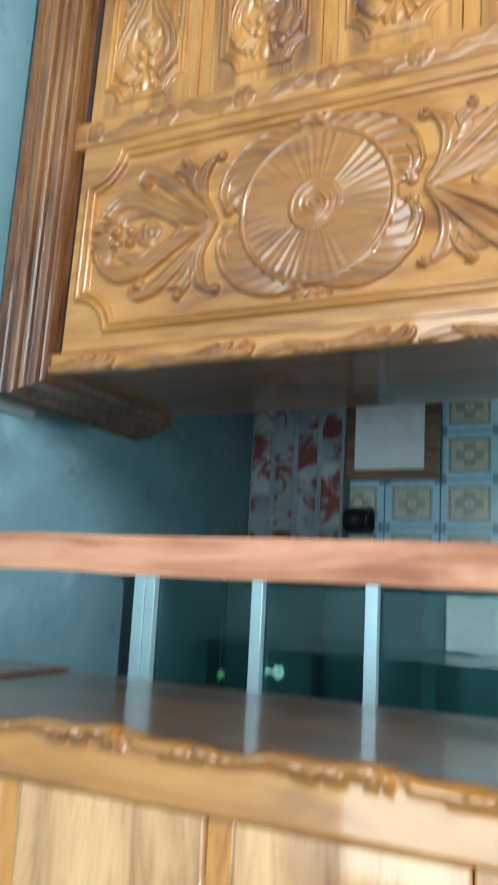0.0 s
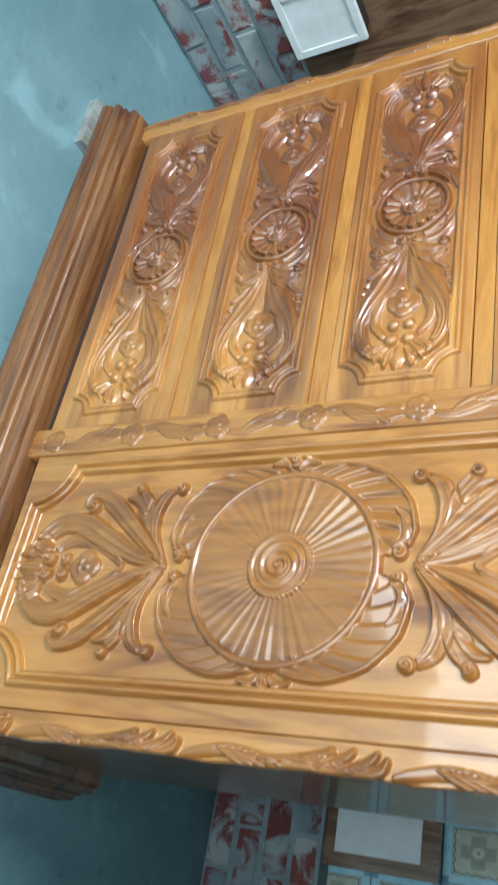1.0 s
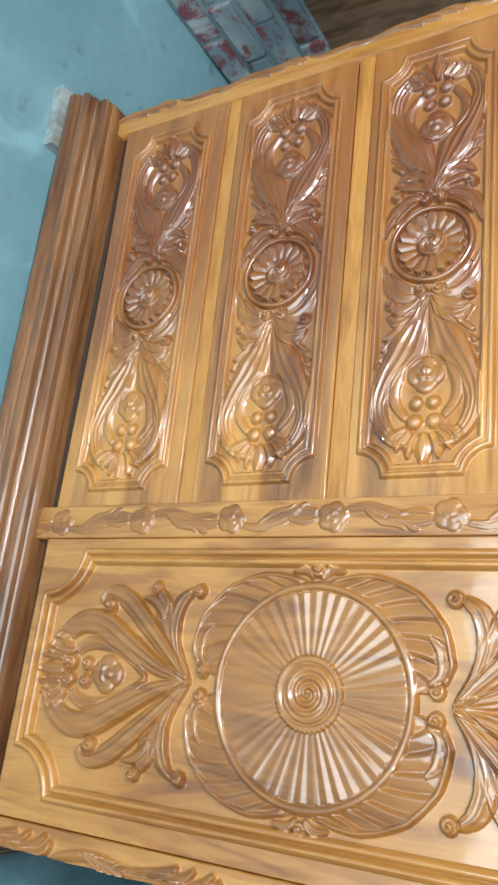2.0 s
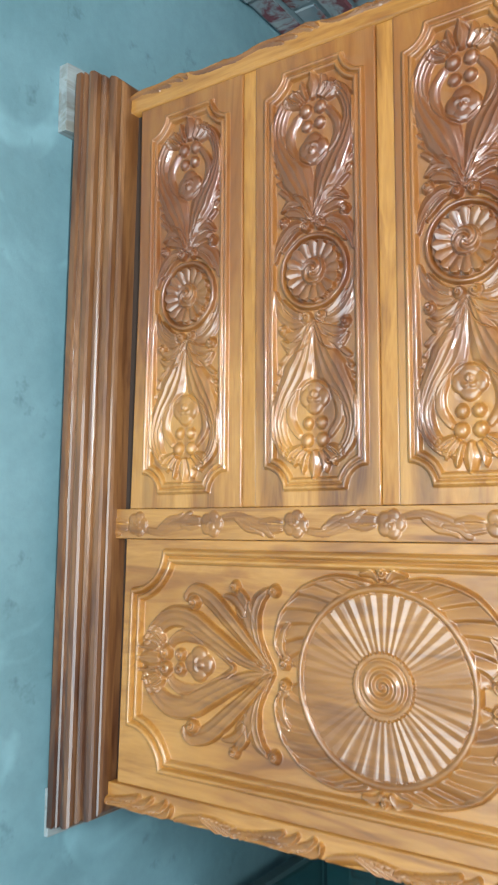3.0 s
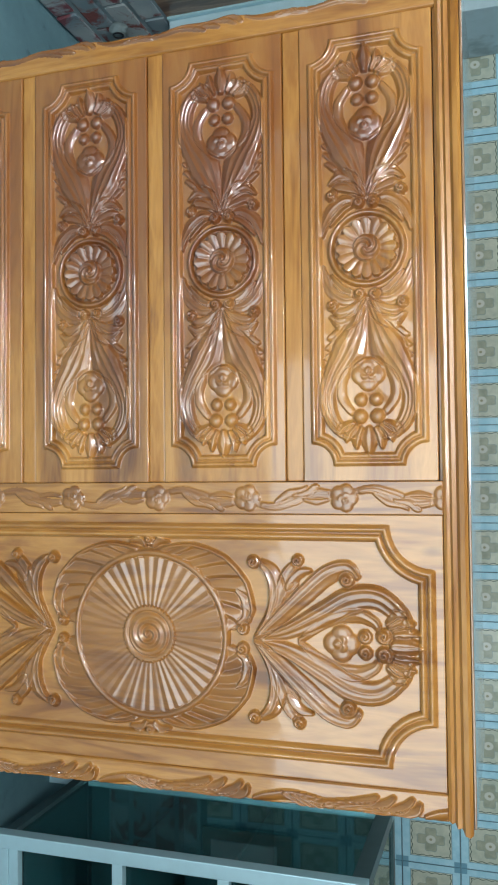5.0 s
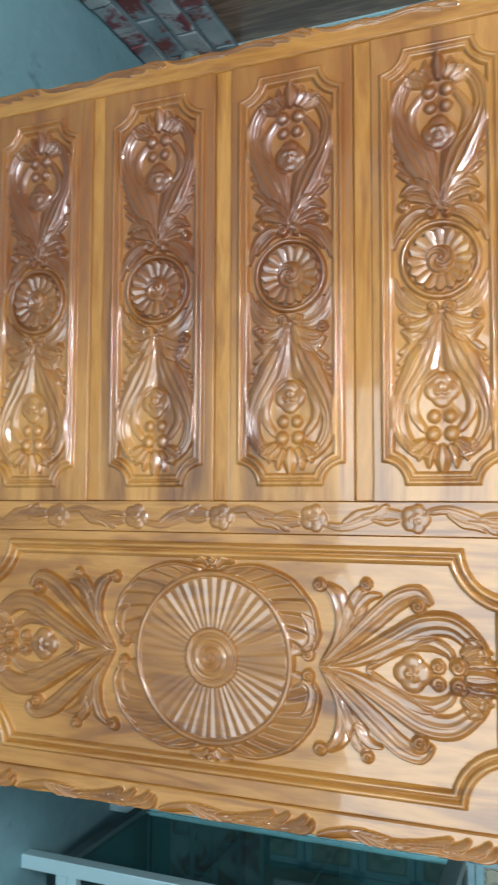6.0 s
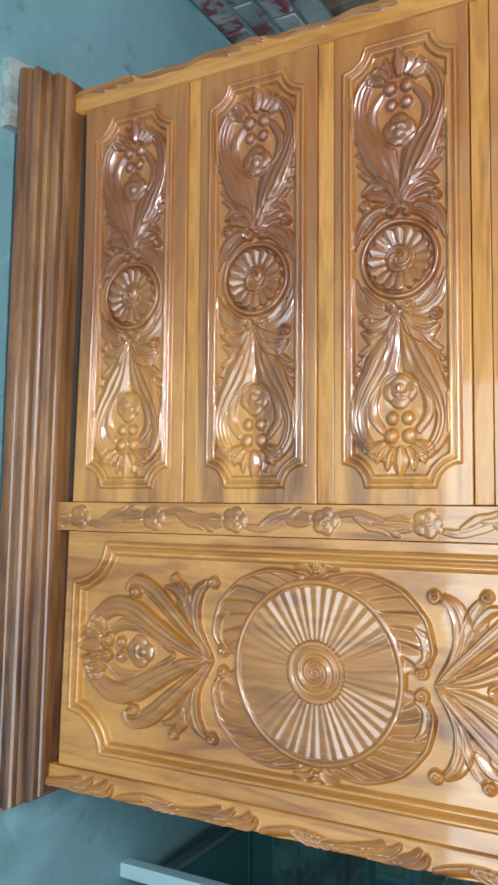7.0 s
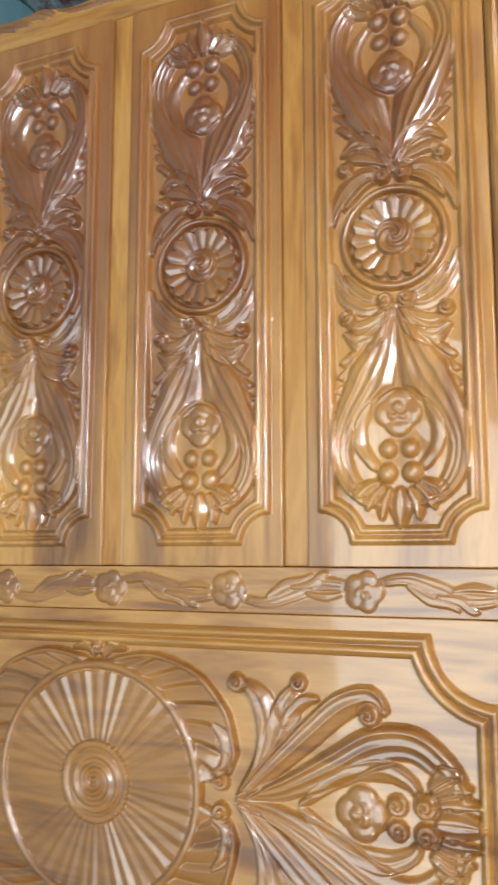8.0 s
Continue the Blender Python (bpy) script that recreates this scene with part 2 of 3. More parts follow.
mat_alu = plain("anodised_aluminium", (0.50, 0.72, 0.78), 0.38, 0.4, 0.08)
mat_white = plain("white_card", (0.74, 0.80, 0.82), 0.55)
mat_black = plain("black_plastic", (0.012, 0.013, 0.015), 0.35)
mat_shelf = plain("dark_teal_shelf", (0.045, 0.100, 0.108), 0.3)
# aluminium again, with the shade on side and back rails in its colour
mat_rail_shaded = plain("shaded_aluminium_rail", (0.06, 0.11, 0.12), 0.35, 0.3)
mat_dark = plain("shadow_gap_wood", (0.035, 0.018, 0.010), 0.7)
mat_green = plain("green_plastic", (0.03, 0.26, 0.08), 0.4)
mat_cream = plain("cream_plastic", (0.62, 0.62, 0.50), 0.45)
mat_bag = plain("pale_grey_polythene", (0.20, 0.25, 0.25), 0.4)
mat_lamp, lamp_nt, lamp_b = material("tube_diffuser")
lamp_b.inputs["Base Color"].default_value = (0.9, 0.9, 0.9, 1)
lamp_b.inputs["Emission Color"].default_value = (0.93, 0.98, 1.0, 1)
lamp_b.inputs["Emission Strength"].default_value = 6.0
mat_glass, glass_nt, glass_b = material("teal_tinted_glass")
glass_b.inputs["Base Color"].default_value = (0.30, 0.58, 0.58, 1)
glass_b.inputs["Roughness"].default_value = 0.02
glass_b.inputs["IOR"].default_value = 1.45
glass_b.inputs["Transmission Weight"].default_value = 1.0


# ---- building helpers ----
def thing(name, at, label, category, group="", kind=""):
    ob = new(name)
    ob.location = at
    return tagged(ob, label, category, group, kind)


def link_part(name, me, mat, parent, label="", smooth=False):
    """One mesh, laid out in world coordinates, as a part of a thing (an Empty) or of another part."""
    me.materials.append(mat)
    if smooth:
        me.polygons.foreach_set("use_smooth", [True] * len(me.polygons))
    ob = new(name, me)
    if parent is not None:
        ob.parent = parent
        if parent.type == "EMPTY":
            ob.location = -parent.location
    if label:
        tagged(ob, label)
    return ob


def part(name, bm, mat, parent, label="", smooth=False):
    me = bpy.data.meshes.new(name)
    bmesh.ops.recalc_face_normals(bm, faces=bm.faces)
    bm.to_mesh(me)
    bm.free()
    return link_part(name, me, mat, parent, label, smooth)


def box_bm(a, b, bevel=0.0, bm=None):
    bm = bm or bmesh.new()
    made = bmesh.ops.create_cube(bm, size=1)["verts"]
    for v in made:
        v.co = Vector([(a[k] + b[k]) / 2 + v.co[k] * (b[k] - a[k]) for k in range(3)])
    if bevel:
        bmesh.ops.bevel(bm, geom=list({e for v in made for e in v.link_edges}), offset=bevel, segments=2, affect="EDGES", profile=0.6)
    return bm


def lathe_bm(profile, at, segments=24, axis="z"):
    """A turned body: profile rows of (radius, height)."""
    bm = bmesh.new()
    rings = []
    for r, h in profile:
        ring = []
        for k in range(segments):
            a = 2 * math.pi * k / segments
            p = (r * math.cos(a), r * math.sin(a), h) if axis == "z" else (h, r * math.cos(a), r * math.sin(a))
            ring.append(bm.verts.new(Vector(at) + Vector(p)))
        rings.append(ring)
    for lo, hi in zip(rings, rings[1:]):
        for k in range(segments):
            bm.faces.new((lo[k], lo[(k + 1) % segments], hi[(k + 1) % segments], hi[k]))
    bm.faces.new(rings[0])
    bm.faces.new(rings[-1])
    return bm


def mitred_bm(profile, x0, x1, y0, y1):
    """A moulding run along the front and both sides of a body; profile rows of (how far it stands out, height)."""
    bm = bmesh.new()
    rows = [[bm.verts.new(p) for p in ((x0 - o, y1, z), (x0 - o, y0 - o, z), (x1 + o, y0 - o, z), (x1 + o, y1, z))] for o, z in profile]
    for lo, hi in zip(rows, rows[1:]):
        for k in range(3):
            bm.faces.new((lo[k], lo[k + 1], hi[k + 1], hi[k]))
        bm.faces.new((lo[3], lo[0], hi[0], hi[3]))
    bm.faces.new(rows[0])
    bm.faces.new(rows[-1])
    return bm


# ---- carving ----
class Carving:
    """A relief over two coordinates of a board; strokes, beads and flowers are raised on it."""

    def __init__(self, u, v):
        self.u, self.v = u, v
        self.h = np.zeros_like(u)

    def stroke(self, points, widths, height, flutes=0, deep=0.35, power=0.5, lean=1.0):
        p = np.array(points, float)
        n = 32 * (len(p) - 1) + 1
        t = np.linspace(0, len(p) - 1, n)
        k = np.clip(t.astype(int), 0, len(p) - 2)
        f = (t - k)[:, None]
        a, b = p[np.maximum(k - 1, 0)], p[np.minimum(k + 2, len(p) - 1)]
        q, r = p[k], p[k + 1]
        c = 0.5 * (2 * q + (r - a) * f + (2 * a - 5 * q + 4 * r - b) * f ** 2 + (3 * q - a - 3 * r + b) * f ** 3)
        w = np.interp(np.linspace(0, 1, n), np.linspace(0, 1, len(widths)), widths)
        tang = np.gradient(c, axis=0)
        tang /= np.linalg.norm(tang, axis=1)[:, None] + 1e-9
        reach = w.max()
        box = (self.u > c[:, 0].min() - reach) & (self.u < c[:, 0].max() + reach) & (self.v > c[:, 1].min() - reach) & (self.v < c[:, 1].max() + reach)
        if not box.any():
            return
        u, v = self.u[box], self.v[box]
        best, side, along = np.full(u.shape, 9.0), np.zeros(u.shape), np.zeros(u.shape)
        for i in range(n):
            du, dv = u - c[i, 0], v - c[i, 1]
            d = np.sqrt(du * du + dv * dv) / w[i]
            near = d < best
            best[near] = d[near]
            side[near] = ((tang[i, 0] * dv - tang[i, 1] * du) / w[i])[near]
            along[near] = i / (n - 1)
        edge = np.clip((1 - best) / 0.34, 0, 1)
        rise = height * (edge * (2 - edge)) ** power * (0.70 + 0.30 * np.clip(lean * side, -1, 1)) * (1 - 0.12 * best ** 2)
        if flutes:
            rise *= 1 - deep * np.abs(np.sin(math.pi * flutes * side / 2 + 0.6 * along))
        under = self.h[box] * np.clip(0.45 + 0.55 * np.abs(best - 1.08) / 0.14, 0.45, 1)
        self.h[box] = np.maximum(under, rise)

    def bead(self, c, r, height, curl=False):
        du, dv = self.u - c[0], self.v - c[1]
        d = np.sqrt(du * du + dv * dv) / r
        rise = height * np.sqrt(np.clip(1 - d ** 2, 0, 1))
        if curl:
            rise *= 1 - 0.35 * np.clip(np.cos(2 * math.pi * (1.6 * d - np.arctan2(dv, du) / (2 * math.pi))), 0, 1) * (d < 0.95)
        self.h = np.maximum(self.h * np.clip(0.4 + 0.6 * np.abs(d - 1.06) / 0.2, 0.4, 1), rise)

    def flower(self, c, r, petals, height):
        du, dv = self.u - c[0], self.v - c[1]
        ang, d = np.arctan2(dv, du), np.sqrt(du * du + dv * dv) / r
        fold = np.abs(np.cos(petals * ang / 2))
        lobe = 0.82 + 0.18 * fold
        rise = height * np.clip(1 - (d / lobe) ** 5, 0, 1) ** 0.5 * (0.66 + 0.10 * np.clip(d / 0.8, 0, 1)) * (0.80 + 0.20 * fold ** 0.6)
        twist = np.cos(3 * ang - 9 * d)
        core = height * np.clip(1 - (d / 0.55) ** 4, 0, 1) ** 0.5 * (0.86 + 0.14 * twist)
        self.h = np.maximum(self.h * np.clip(0.4 + 0.6 * np.abs(d - 1.04) / 0.15, 0.4, 1), np.maximum(rise, core))


def chiselled(u, v):
    """The uneven ground that a gouge leaves between raised pieces."""
    return 0.0007 * (np.sin(41 * u + 23 * v + 2 * np.sin(31 * v)) + np.sin(67 * v - 37 * u + 1.5 * np.sin(53 * u)))


def notched(u, v, a, b, r):
    """Distance inside (negative) a board's field with hollowed corners."""
    au, av = np.abs(u), np.abs(v)
    return np.maximum(np.maximum(au - a, av - b), r - np.hypot(au - a, av - b))


def moulding(d, wide):
    """Two rounded beads with a hollow between them, just inside the outline."""
    s = -d / wide
    one = np.clip(1 - ((s - 0.24) / 0.24) ** 2, 0, 1) ** 0.6
    two = np.clip(1 - ((s - 0.76) / 0.22) ** 2, 0, 1) ** 0.6
    return np.maximum(0.0085 * one, 0.0060 * two)


def palmette(c, roots, tips, wide, height):
    """A fan of short pointed leaves, the middle one last and on top."""
    for (ua, va), (ub, vb) in zip(roots, tips):
        c.stroke([(ua, va), (0.5 * (ua + ub) - 0.001, 0.5 * (va + vb) + 0.004), (ub, vb)], [0.6 * wide, wide, 0.35 * wide], height, 1, 0.22, lean=-1.0)


def drawer_relief(u, v):
    """Half-height 0.116, half-length 0.434: moulding, rosette and four mirrored sprays. Returns heights and piece numbers."""
    d = notched(u, v, 0.434, 0.116, 0.045)
    c = Carving(np.abs(u), np.abs(v))
    # pointed leaf tips behind the outer edge of the plume
    for k, (uu, vv) in enumerate(((0.152, 0.062), (0.174, 0.080), (0.194, 0.084), (0.214, 0.087), (0.236, 0.090))):
        c.stroke([(uu - 0.020, vv - 0.040), (uu - 0.001, vv - 0.018), (uu + 0.004, vv)], [0.012, 0.0125, 0.003], 0.0125 - 0.0006 * k, 1, 0.25)
    # plume: a broad fluted fan that narrows to a ribbon and closes to a drop
    c.stroke([(0.100, 0.003), (0.150, 0.016), (0.205, 0.038), (0.252, 0.066), (0.296, 0.081), (0.338, 0.074), (0.366, 0.052), (0.376, 0.030)],
             [0.005, 0.018, 0.034, 0.024, 0.0155, 0.0155, 0.013, 0.008], 0.0165, 4, 0.24, 0.55)
    # leaf lying inside the drop
    c.stroke([(0.222, 0.006), (0.252, 0.044), (0.292, 0.054), (0.324, 0.036), (0.330, 0.026)], [0.003, 0.008, 0.0105, 0.008, 0.003], 0.0105, 1, 0.25)
    # side scrolls above the fan, two crescents and a ball
    c.stroke([(0.110, 0.006), (0.138, 0.026), (0.150, 0.052), (0.136, 0.074)], [0.006, 0.013, 0.013, 0.004], 0.0135, 2, 0.28)
    c.stroke([(0.104, 0.010), (0.122, 0.030), (0.128, 0.054), (0.118, 0.070)], [0.006, 0.0115, 0.0105, 0.006], 0.0150, 1, 0.25)
    c.bead((0.112, 0.070), 0.0125, 0.0165, True)
    # broad leaves that hug the ring
    c.stroke([(0.098, 0.016), (0.100, 0.044), (0.082, 0.070), (0.052, 0.086), (0.030, 0.089)], [0.007, 0.013, 0.014, 0.010, 0.003], 0.0120, 2, 0.28)
    c.stroke([(0.090, 0.012), (0.086, 0.036), (0.070, 0.058), (0.050, 0.072)], [0.004, 0.007, 0.008, 0.003], 0.0130)
    c.bead((0.092, 0.0150), 0.0120, 0.0165, True)
    # blossom, four balls and the palmette at the outer end
    c.flower((0.253, 0.0), 0.034, 4, 0.0115)
    c.bead((0.3035, 0.0152), 0.0130, 0.0115)
    c.bead((0.3365, 0.0172), 0.0145, 0.0120)
    palmette(c, ((0.350, 0.034), (0.356, 0.026), (0.362, 0.016), (0.362, 0.002)), ((0.368, 0.062), (0.384, 0.046), (0.398, 0.026), (0.410, 0.002)), 0.0105, 0.0150)
    # rosette: a ring, sixteen broad scalloped petals and a heart of three coiled arms
    r, ang = np.hypot(u, v), np.arctan2(v, u)
    ring = 0.0100 * np.clip(1 - ((r - 0.0725) / 0.0062) ** 2, 0, 1) ** 0.5
    n = 16
    rib = np.abs(np.cos(n * ang / 2))
    lobe = 0.0545 + 0.0075 * rib ** 0.7
    dish = np.clip((r - 0.024) / 0.034, 0, 1)
    petal = np.where(r < lobe, 0.0030 + 0.0058 * dish + 0.0034 * rib ** 0.7 * np.clip(3 * dish, 0, 1), 0.0)
    coil = 0.5 + 0.5 * np.cos(2 * math.pi * (r / 0.0135) - 3 * ang)
    heart = np.where(r < 0.027, (0.0085 + 0.0050 * coil ** 0.6) * np.clip((0.0285 - r) / 0.004, 0, 1) ** 0.5 + 0.0030 * np.clip(1 - r / 0.010, 0, 1), 0)
    rose = np.maximum(np.maximum(ring, petal), heart)
    h = np.maximum(np.where(r < 0.072, 0.0, c.h), rose)
    h = np.where(d < -0.002, h, 0)
    mould = np.where((d < 0) & (d > -0.025), moulding(d, 0.025), 0)
    pieces = np.zeros(u.shape, int)
    pieces[h > 0.0006] = 3
    pieces[r < 0.079] = 2
    pieces[(d < 0.001) & (d > -0.026)] = 1
    return np.maximum(h, mould) + np.where(d < -0.025, chiselled(u, v) - 0.0045, 0), pieces


def door_relief(u, v):
    """u runs up the door from the sunburst, v across it. Half-length 0.597, half-width 0.235."""
    d = notched(u, v, 0.597, 0.235, 0.086)
    c = Carving(np.abs(u), np.abs(v))
    # heart-shaped plume and the leaf inside it
    c.stroke([(0.330, 0.002), (0.382, 0.042), (0.438, 0.058), (0.476, 0.046), (0.488, 0.030)], [0.005, 0.013, 0.016, 0.011, 0.006], 0.0125, 2, 0.22)
    c.stroke([(0.236, 0.003), (0.300, 0.018), (0.372, 0.054), (0.432, 0.088), (0.486, 0.092), (0.528, 0.062), (0.546, 0.034)],
             [0.005, 0.015, 0.023, 0.025, 0.023, 0.019, 0.010], 0.0180, 3, 0.18)
    # broad inner leaf with a curl at the tip of each of its two lobes
    c.stroke([(0.238, 0.006), (0.272, 0.044), (0.296, 0.090), (0.310, 0.130), (0.322, 0.154)], [0.005, 0.018, 0.026, 0.020, 0.009], 0.0145, 2, 0.24)
    c.stroke([(0.240, 0.008), (0.268, 0.046), (0.282, 0.094), (0.272, 0.136), (0.250, 0.156)], [0.004, 0.010, 0.017, 0.016, 0.008], 0.0165, 2, 0.26)
    c.stroke([(0.306, 0.110), (0.330, 0.136), (0.352, 0.142)], [0.007, 0.010, 0.004], 0.0130, 1, 0.2)
    c.bead((0.326, 0.163), 0.0125, 0.0175, True)
    c.bead((0.232, 0.158), 0.0140, 0.0175, True)
    # long scroll with a curled end
    c.stroke([(0.242, 0.005), (0.288, 0.046), (0.340, 0.094), (0.386, 0.134), (0.424, 0.148), (0.444, 0.134)], [0.005, 0.014, 0.019, 0.020, 0.017, 0.009], 0.0175, 2, 0.24)
    c.bead((0.426, 0.126), 0.0155, 0.0190, True)
    # blossom, beads and palmette
    c.flower((0.414, 0.0), 0.037, 4, 0.0125)
    c.bead((0.461, 0.0155), 0.0145, 0.0150, True)
    palmette(c, ((0.508, 0.044), (0.510, 0.034), (0.512, 0.022), (0.514, 0.006)), ((0.540, 0.064), (0.556, 0.046), (0.566, 0.026), (0.570, 0.004)), 0.0120, 0.0170)
    c.bead((0.498, 0.0175), 0.0165, 0.0175, True)
    # wings of layered feathers round the sunburst
    r, ang = np.hypot(u, v), np.arctan2(np.abs(u), np.abs(v))
    deg = np.degrees(ang)
    outer = np.interp(deg, (0, 6, 14, 27, 46, 62, 76, 82, 86), (0.180, 0.183, 0.196, 0.219, 0.243, 0.251, 0.243, 0.226, 0.180))
    t = (r - 0.176) / (outer - 0.176 + 1e-6)
    tt = np.clip(t, 0, 1)
    phase = (deg / 9.5 - 1.5 * tt) % 1.0
    feather = 0.0040 + 0.0056 * np.where(phase < 0.7, phase / 0.7, (1 - phase) / 0.3) ** 0.8
    hem = 0.0110 * np.clip(1 - ((outer - r - 0.006) / 0.0055) ** 2, 0, 1) ** 0.5
    wing = np.where((r > 0.168) & (t < 1) & (deg > 5) & (deg < 85), np.maximum(feather * np.clip((1 - tt) * 8, 0, 1) ** 0.5, hem) * np.clip((outer - 0.180) / 0.010, 0, 1), 0)
    c.h = np.maximum(c.h, wing)
    c.bead((0.0, 0.199), 0.0125, 0.0150, True)
    c.stroke([(0.010, 0.186), (0.022, 0.198), (0.044, 0.196)], [0.004, 0.008, 0.004], 0.0110)
    c.bead((0.208, 0.0205), 0.0135, 0.0170, True)
    c.stroke([(0.198, 0.030), (0.216, 0.046), (0.212, 0.080), (0.196, 0.098)], [0.004, 0.009, 0.008, 0.003], 0.0140, 1, 0.2)
    # sunburst: rim, radial flutes, toothed collar and coiled hub
    full = np.arctan2(v, u)
    rim = 0.0120 * np.clip(1 - ((r - 0.1720) / 0.0085) ** 2, 0, 1) ** 0.5
    n = 44
    flute = np.abs(((full * n / (2 * math.pi)) % 1.0) * 2 - 1)
    uneven = 1.0 + 0.60 * np.sin(7.0 * full + 2.0 * np.sin(3.0 * full)) * np.sin(11.0 * full + 1.0)
    rays = np.where((r > 0.050) & (r < 0.164), 0.0070 + 0.0145 * r * uneven * flute, 0)
    collar = np.where(r < 0.0580 + 0.0035 * flute, 0.0120, 0) - 0.0035 * np.clip(1 - np.abs(r - 0.0475) / 0.0035, 0, 1)
    rings = 0.0125 + 0.0035 * np.cos(2 * math.pi * r / 0.0140 - full) * np.clip(1.25 - r / 0.046, 0, 1)
    hub = np.where(r <= 0.0440, rings, np.where(r < 0.062, collar, 0))
    sun = np.maximum(np.maximum(rim, rays), hub)
    h = np.maximum(np.where(r < 0.172, 0, c.h), sun)
    h = np.where(d < -0.002, h, 0)
    mould = np.where((d < 0) & (d > -0.031), 1.25 * moulding(d, 0.031), 0)
    pieces = np.zeros(u.shape, int)
    pieces[h > 0.0006] = 3
    pieces[r < 0.181] = 2
    pieces[(d < 0.001) & (d > -0.032)] = 1
    return np.maximum(h, 1.2 * mould) + np.where(d < -0.031, 0.12 * chiselled(u, v) - 0.0040, 0), pieces


VINE = 0.2015


def rail_relief(s, t):
    """Vine with a blossom every 0.2 m; s runs up from one blossom, t across. The ribbon crosses from side to side."""
    k = np.floor(s / VINE)
    flip = np.where(k % 2 == 0, 1.0, -1.0)
    c = Carving(s - VINE * k, t * flip)
    c.stroke([(0.020, -0.012), (0.060, -0.017), (0.100, -0.004), (0.140, 0.010), (0.184, 0.006)], [0.005, 0.0085, 0.012, 0.011, 0.006], 0.0052, 3, 0.30)
    c.stroke([(0.062, -0.008), (0.088, 0.008), (0.112, 0.012), (0.126, 0.022)], [0.004, 0.008, 0.008, 0.002], 0.0062, 1, 0.3)
    c.stroke([(0.100, 0.004), (0.126, 0.008), (0.142, 0.021), (0.150, 0.024)], [0.004, 0.008, 0.006, 0.002], 0.0068, 1, 0.3)
    c.stroke([(0.120, -0.004), (0.146, -0.008), (0.170, -0.004)], [0.003, 0.006, 0.003], 0.0045)
    for at in (0.0, VINE):
        c.flower((at, 0.0), 0.0285, 5, 0.0075)
    return 0.78 * c.h, (c.h > 0.0004) * 3


def stile_relief(s, t, period=0.345):
    """Edge ornament of a stile: t is 0 at the outer edge. A humped leaf, a fan of flutes that rolls over the edge, then ribbons that curl up into folds."""
    p = period
    c = Carving(s % p, t)
    c.stroke([(0.00 * p, 0.002), (0.08 * p, 0.011), (0.20 * p, 0.017), (0.33 * p, 0.015), (0.46 * p, 0.009)], [0.004, 0.009, 0.0105, 0.009, 0.006], 0.0075, 1, 0.15)
    for k in range(5):
        f = 0.19 + 0.052 * k
        c.stroke([(f * p, 0.021 - 0.0018 * k), ((f + 0.07) * p, 0.010), ((f + 0.15) * p, -0.002)], [0.003, 0.0062, 0.005], 0.0095, lean=-1.0)
    ribbons = (((0.40, 0.012), (0.56, 0.013), (0.67, 0.020), (0.730, 0.030)), ((0.44, 0.006), (0.64, 0.008), (0.77, 0.018), (0.825, 0.031)),
               ((0.50, 0.001), (0.73, 0.003), (0.87, 0.014), (0.930, 0.031)), ((0.66, -0.003), (0.84, -0.001), (0.945, 0.010), (0.972, 0.024)))
    for path in ribbons:
        c.stroke([(f * p, tt) for f, tt in path], [0.004, 0.007, 0.0095, 0.006], 0.0115, 1, 0.12, lean=-1.0)
    return c.h, (c.h > 0.0003) * 3


def edge_wave(s, period=0.345):
    f = (s / period) % 1.0
    return 0.005 * np.sin(2 * math.pi * (f + 0.1)) + 0.003 * np.sin(6 * math.pi * f)


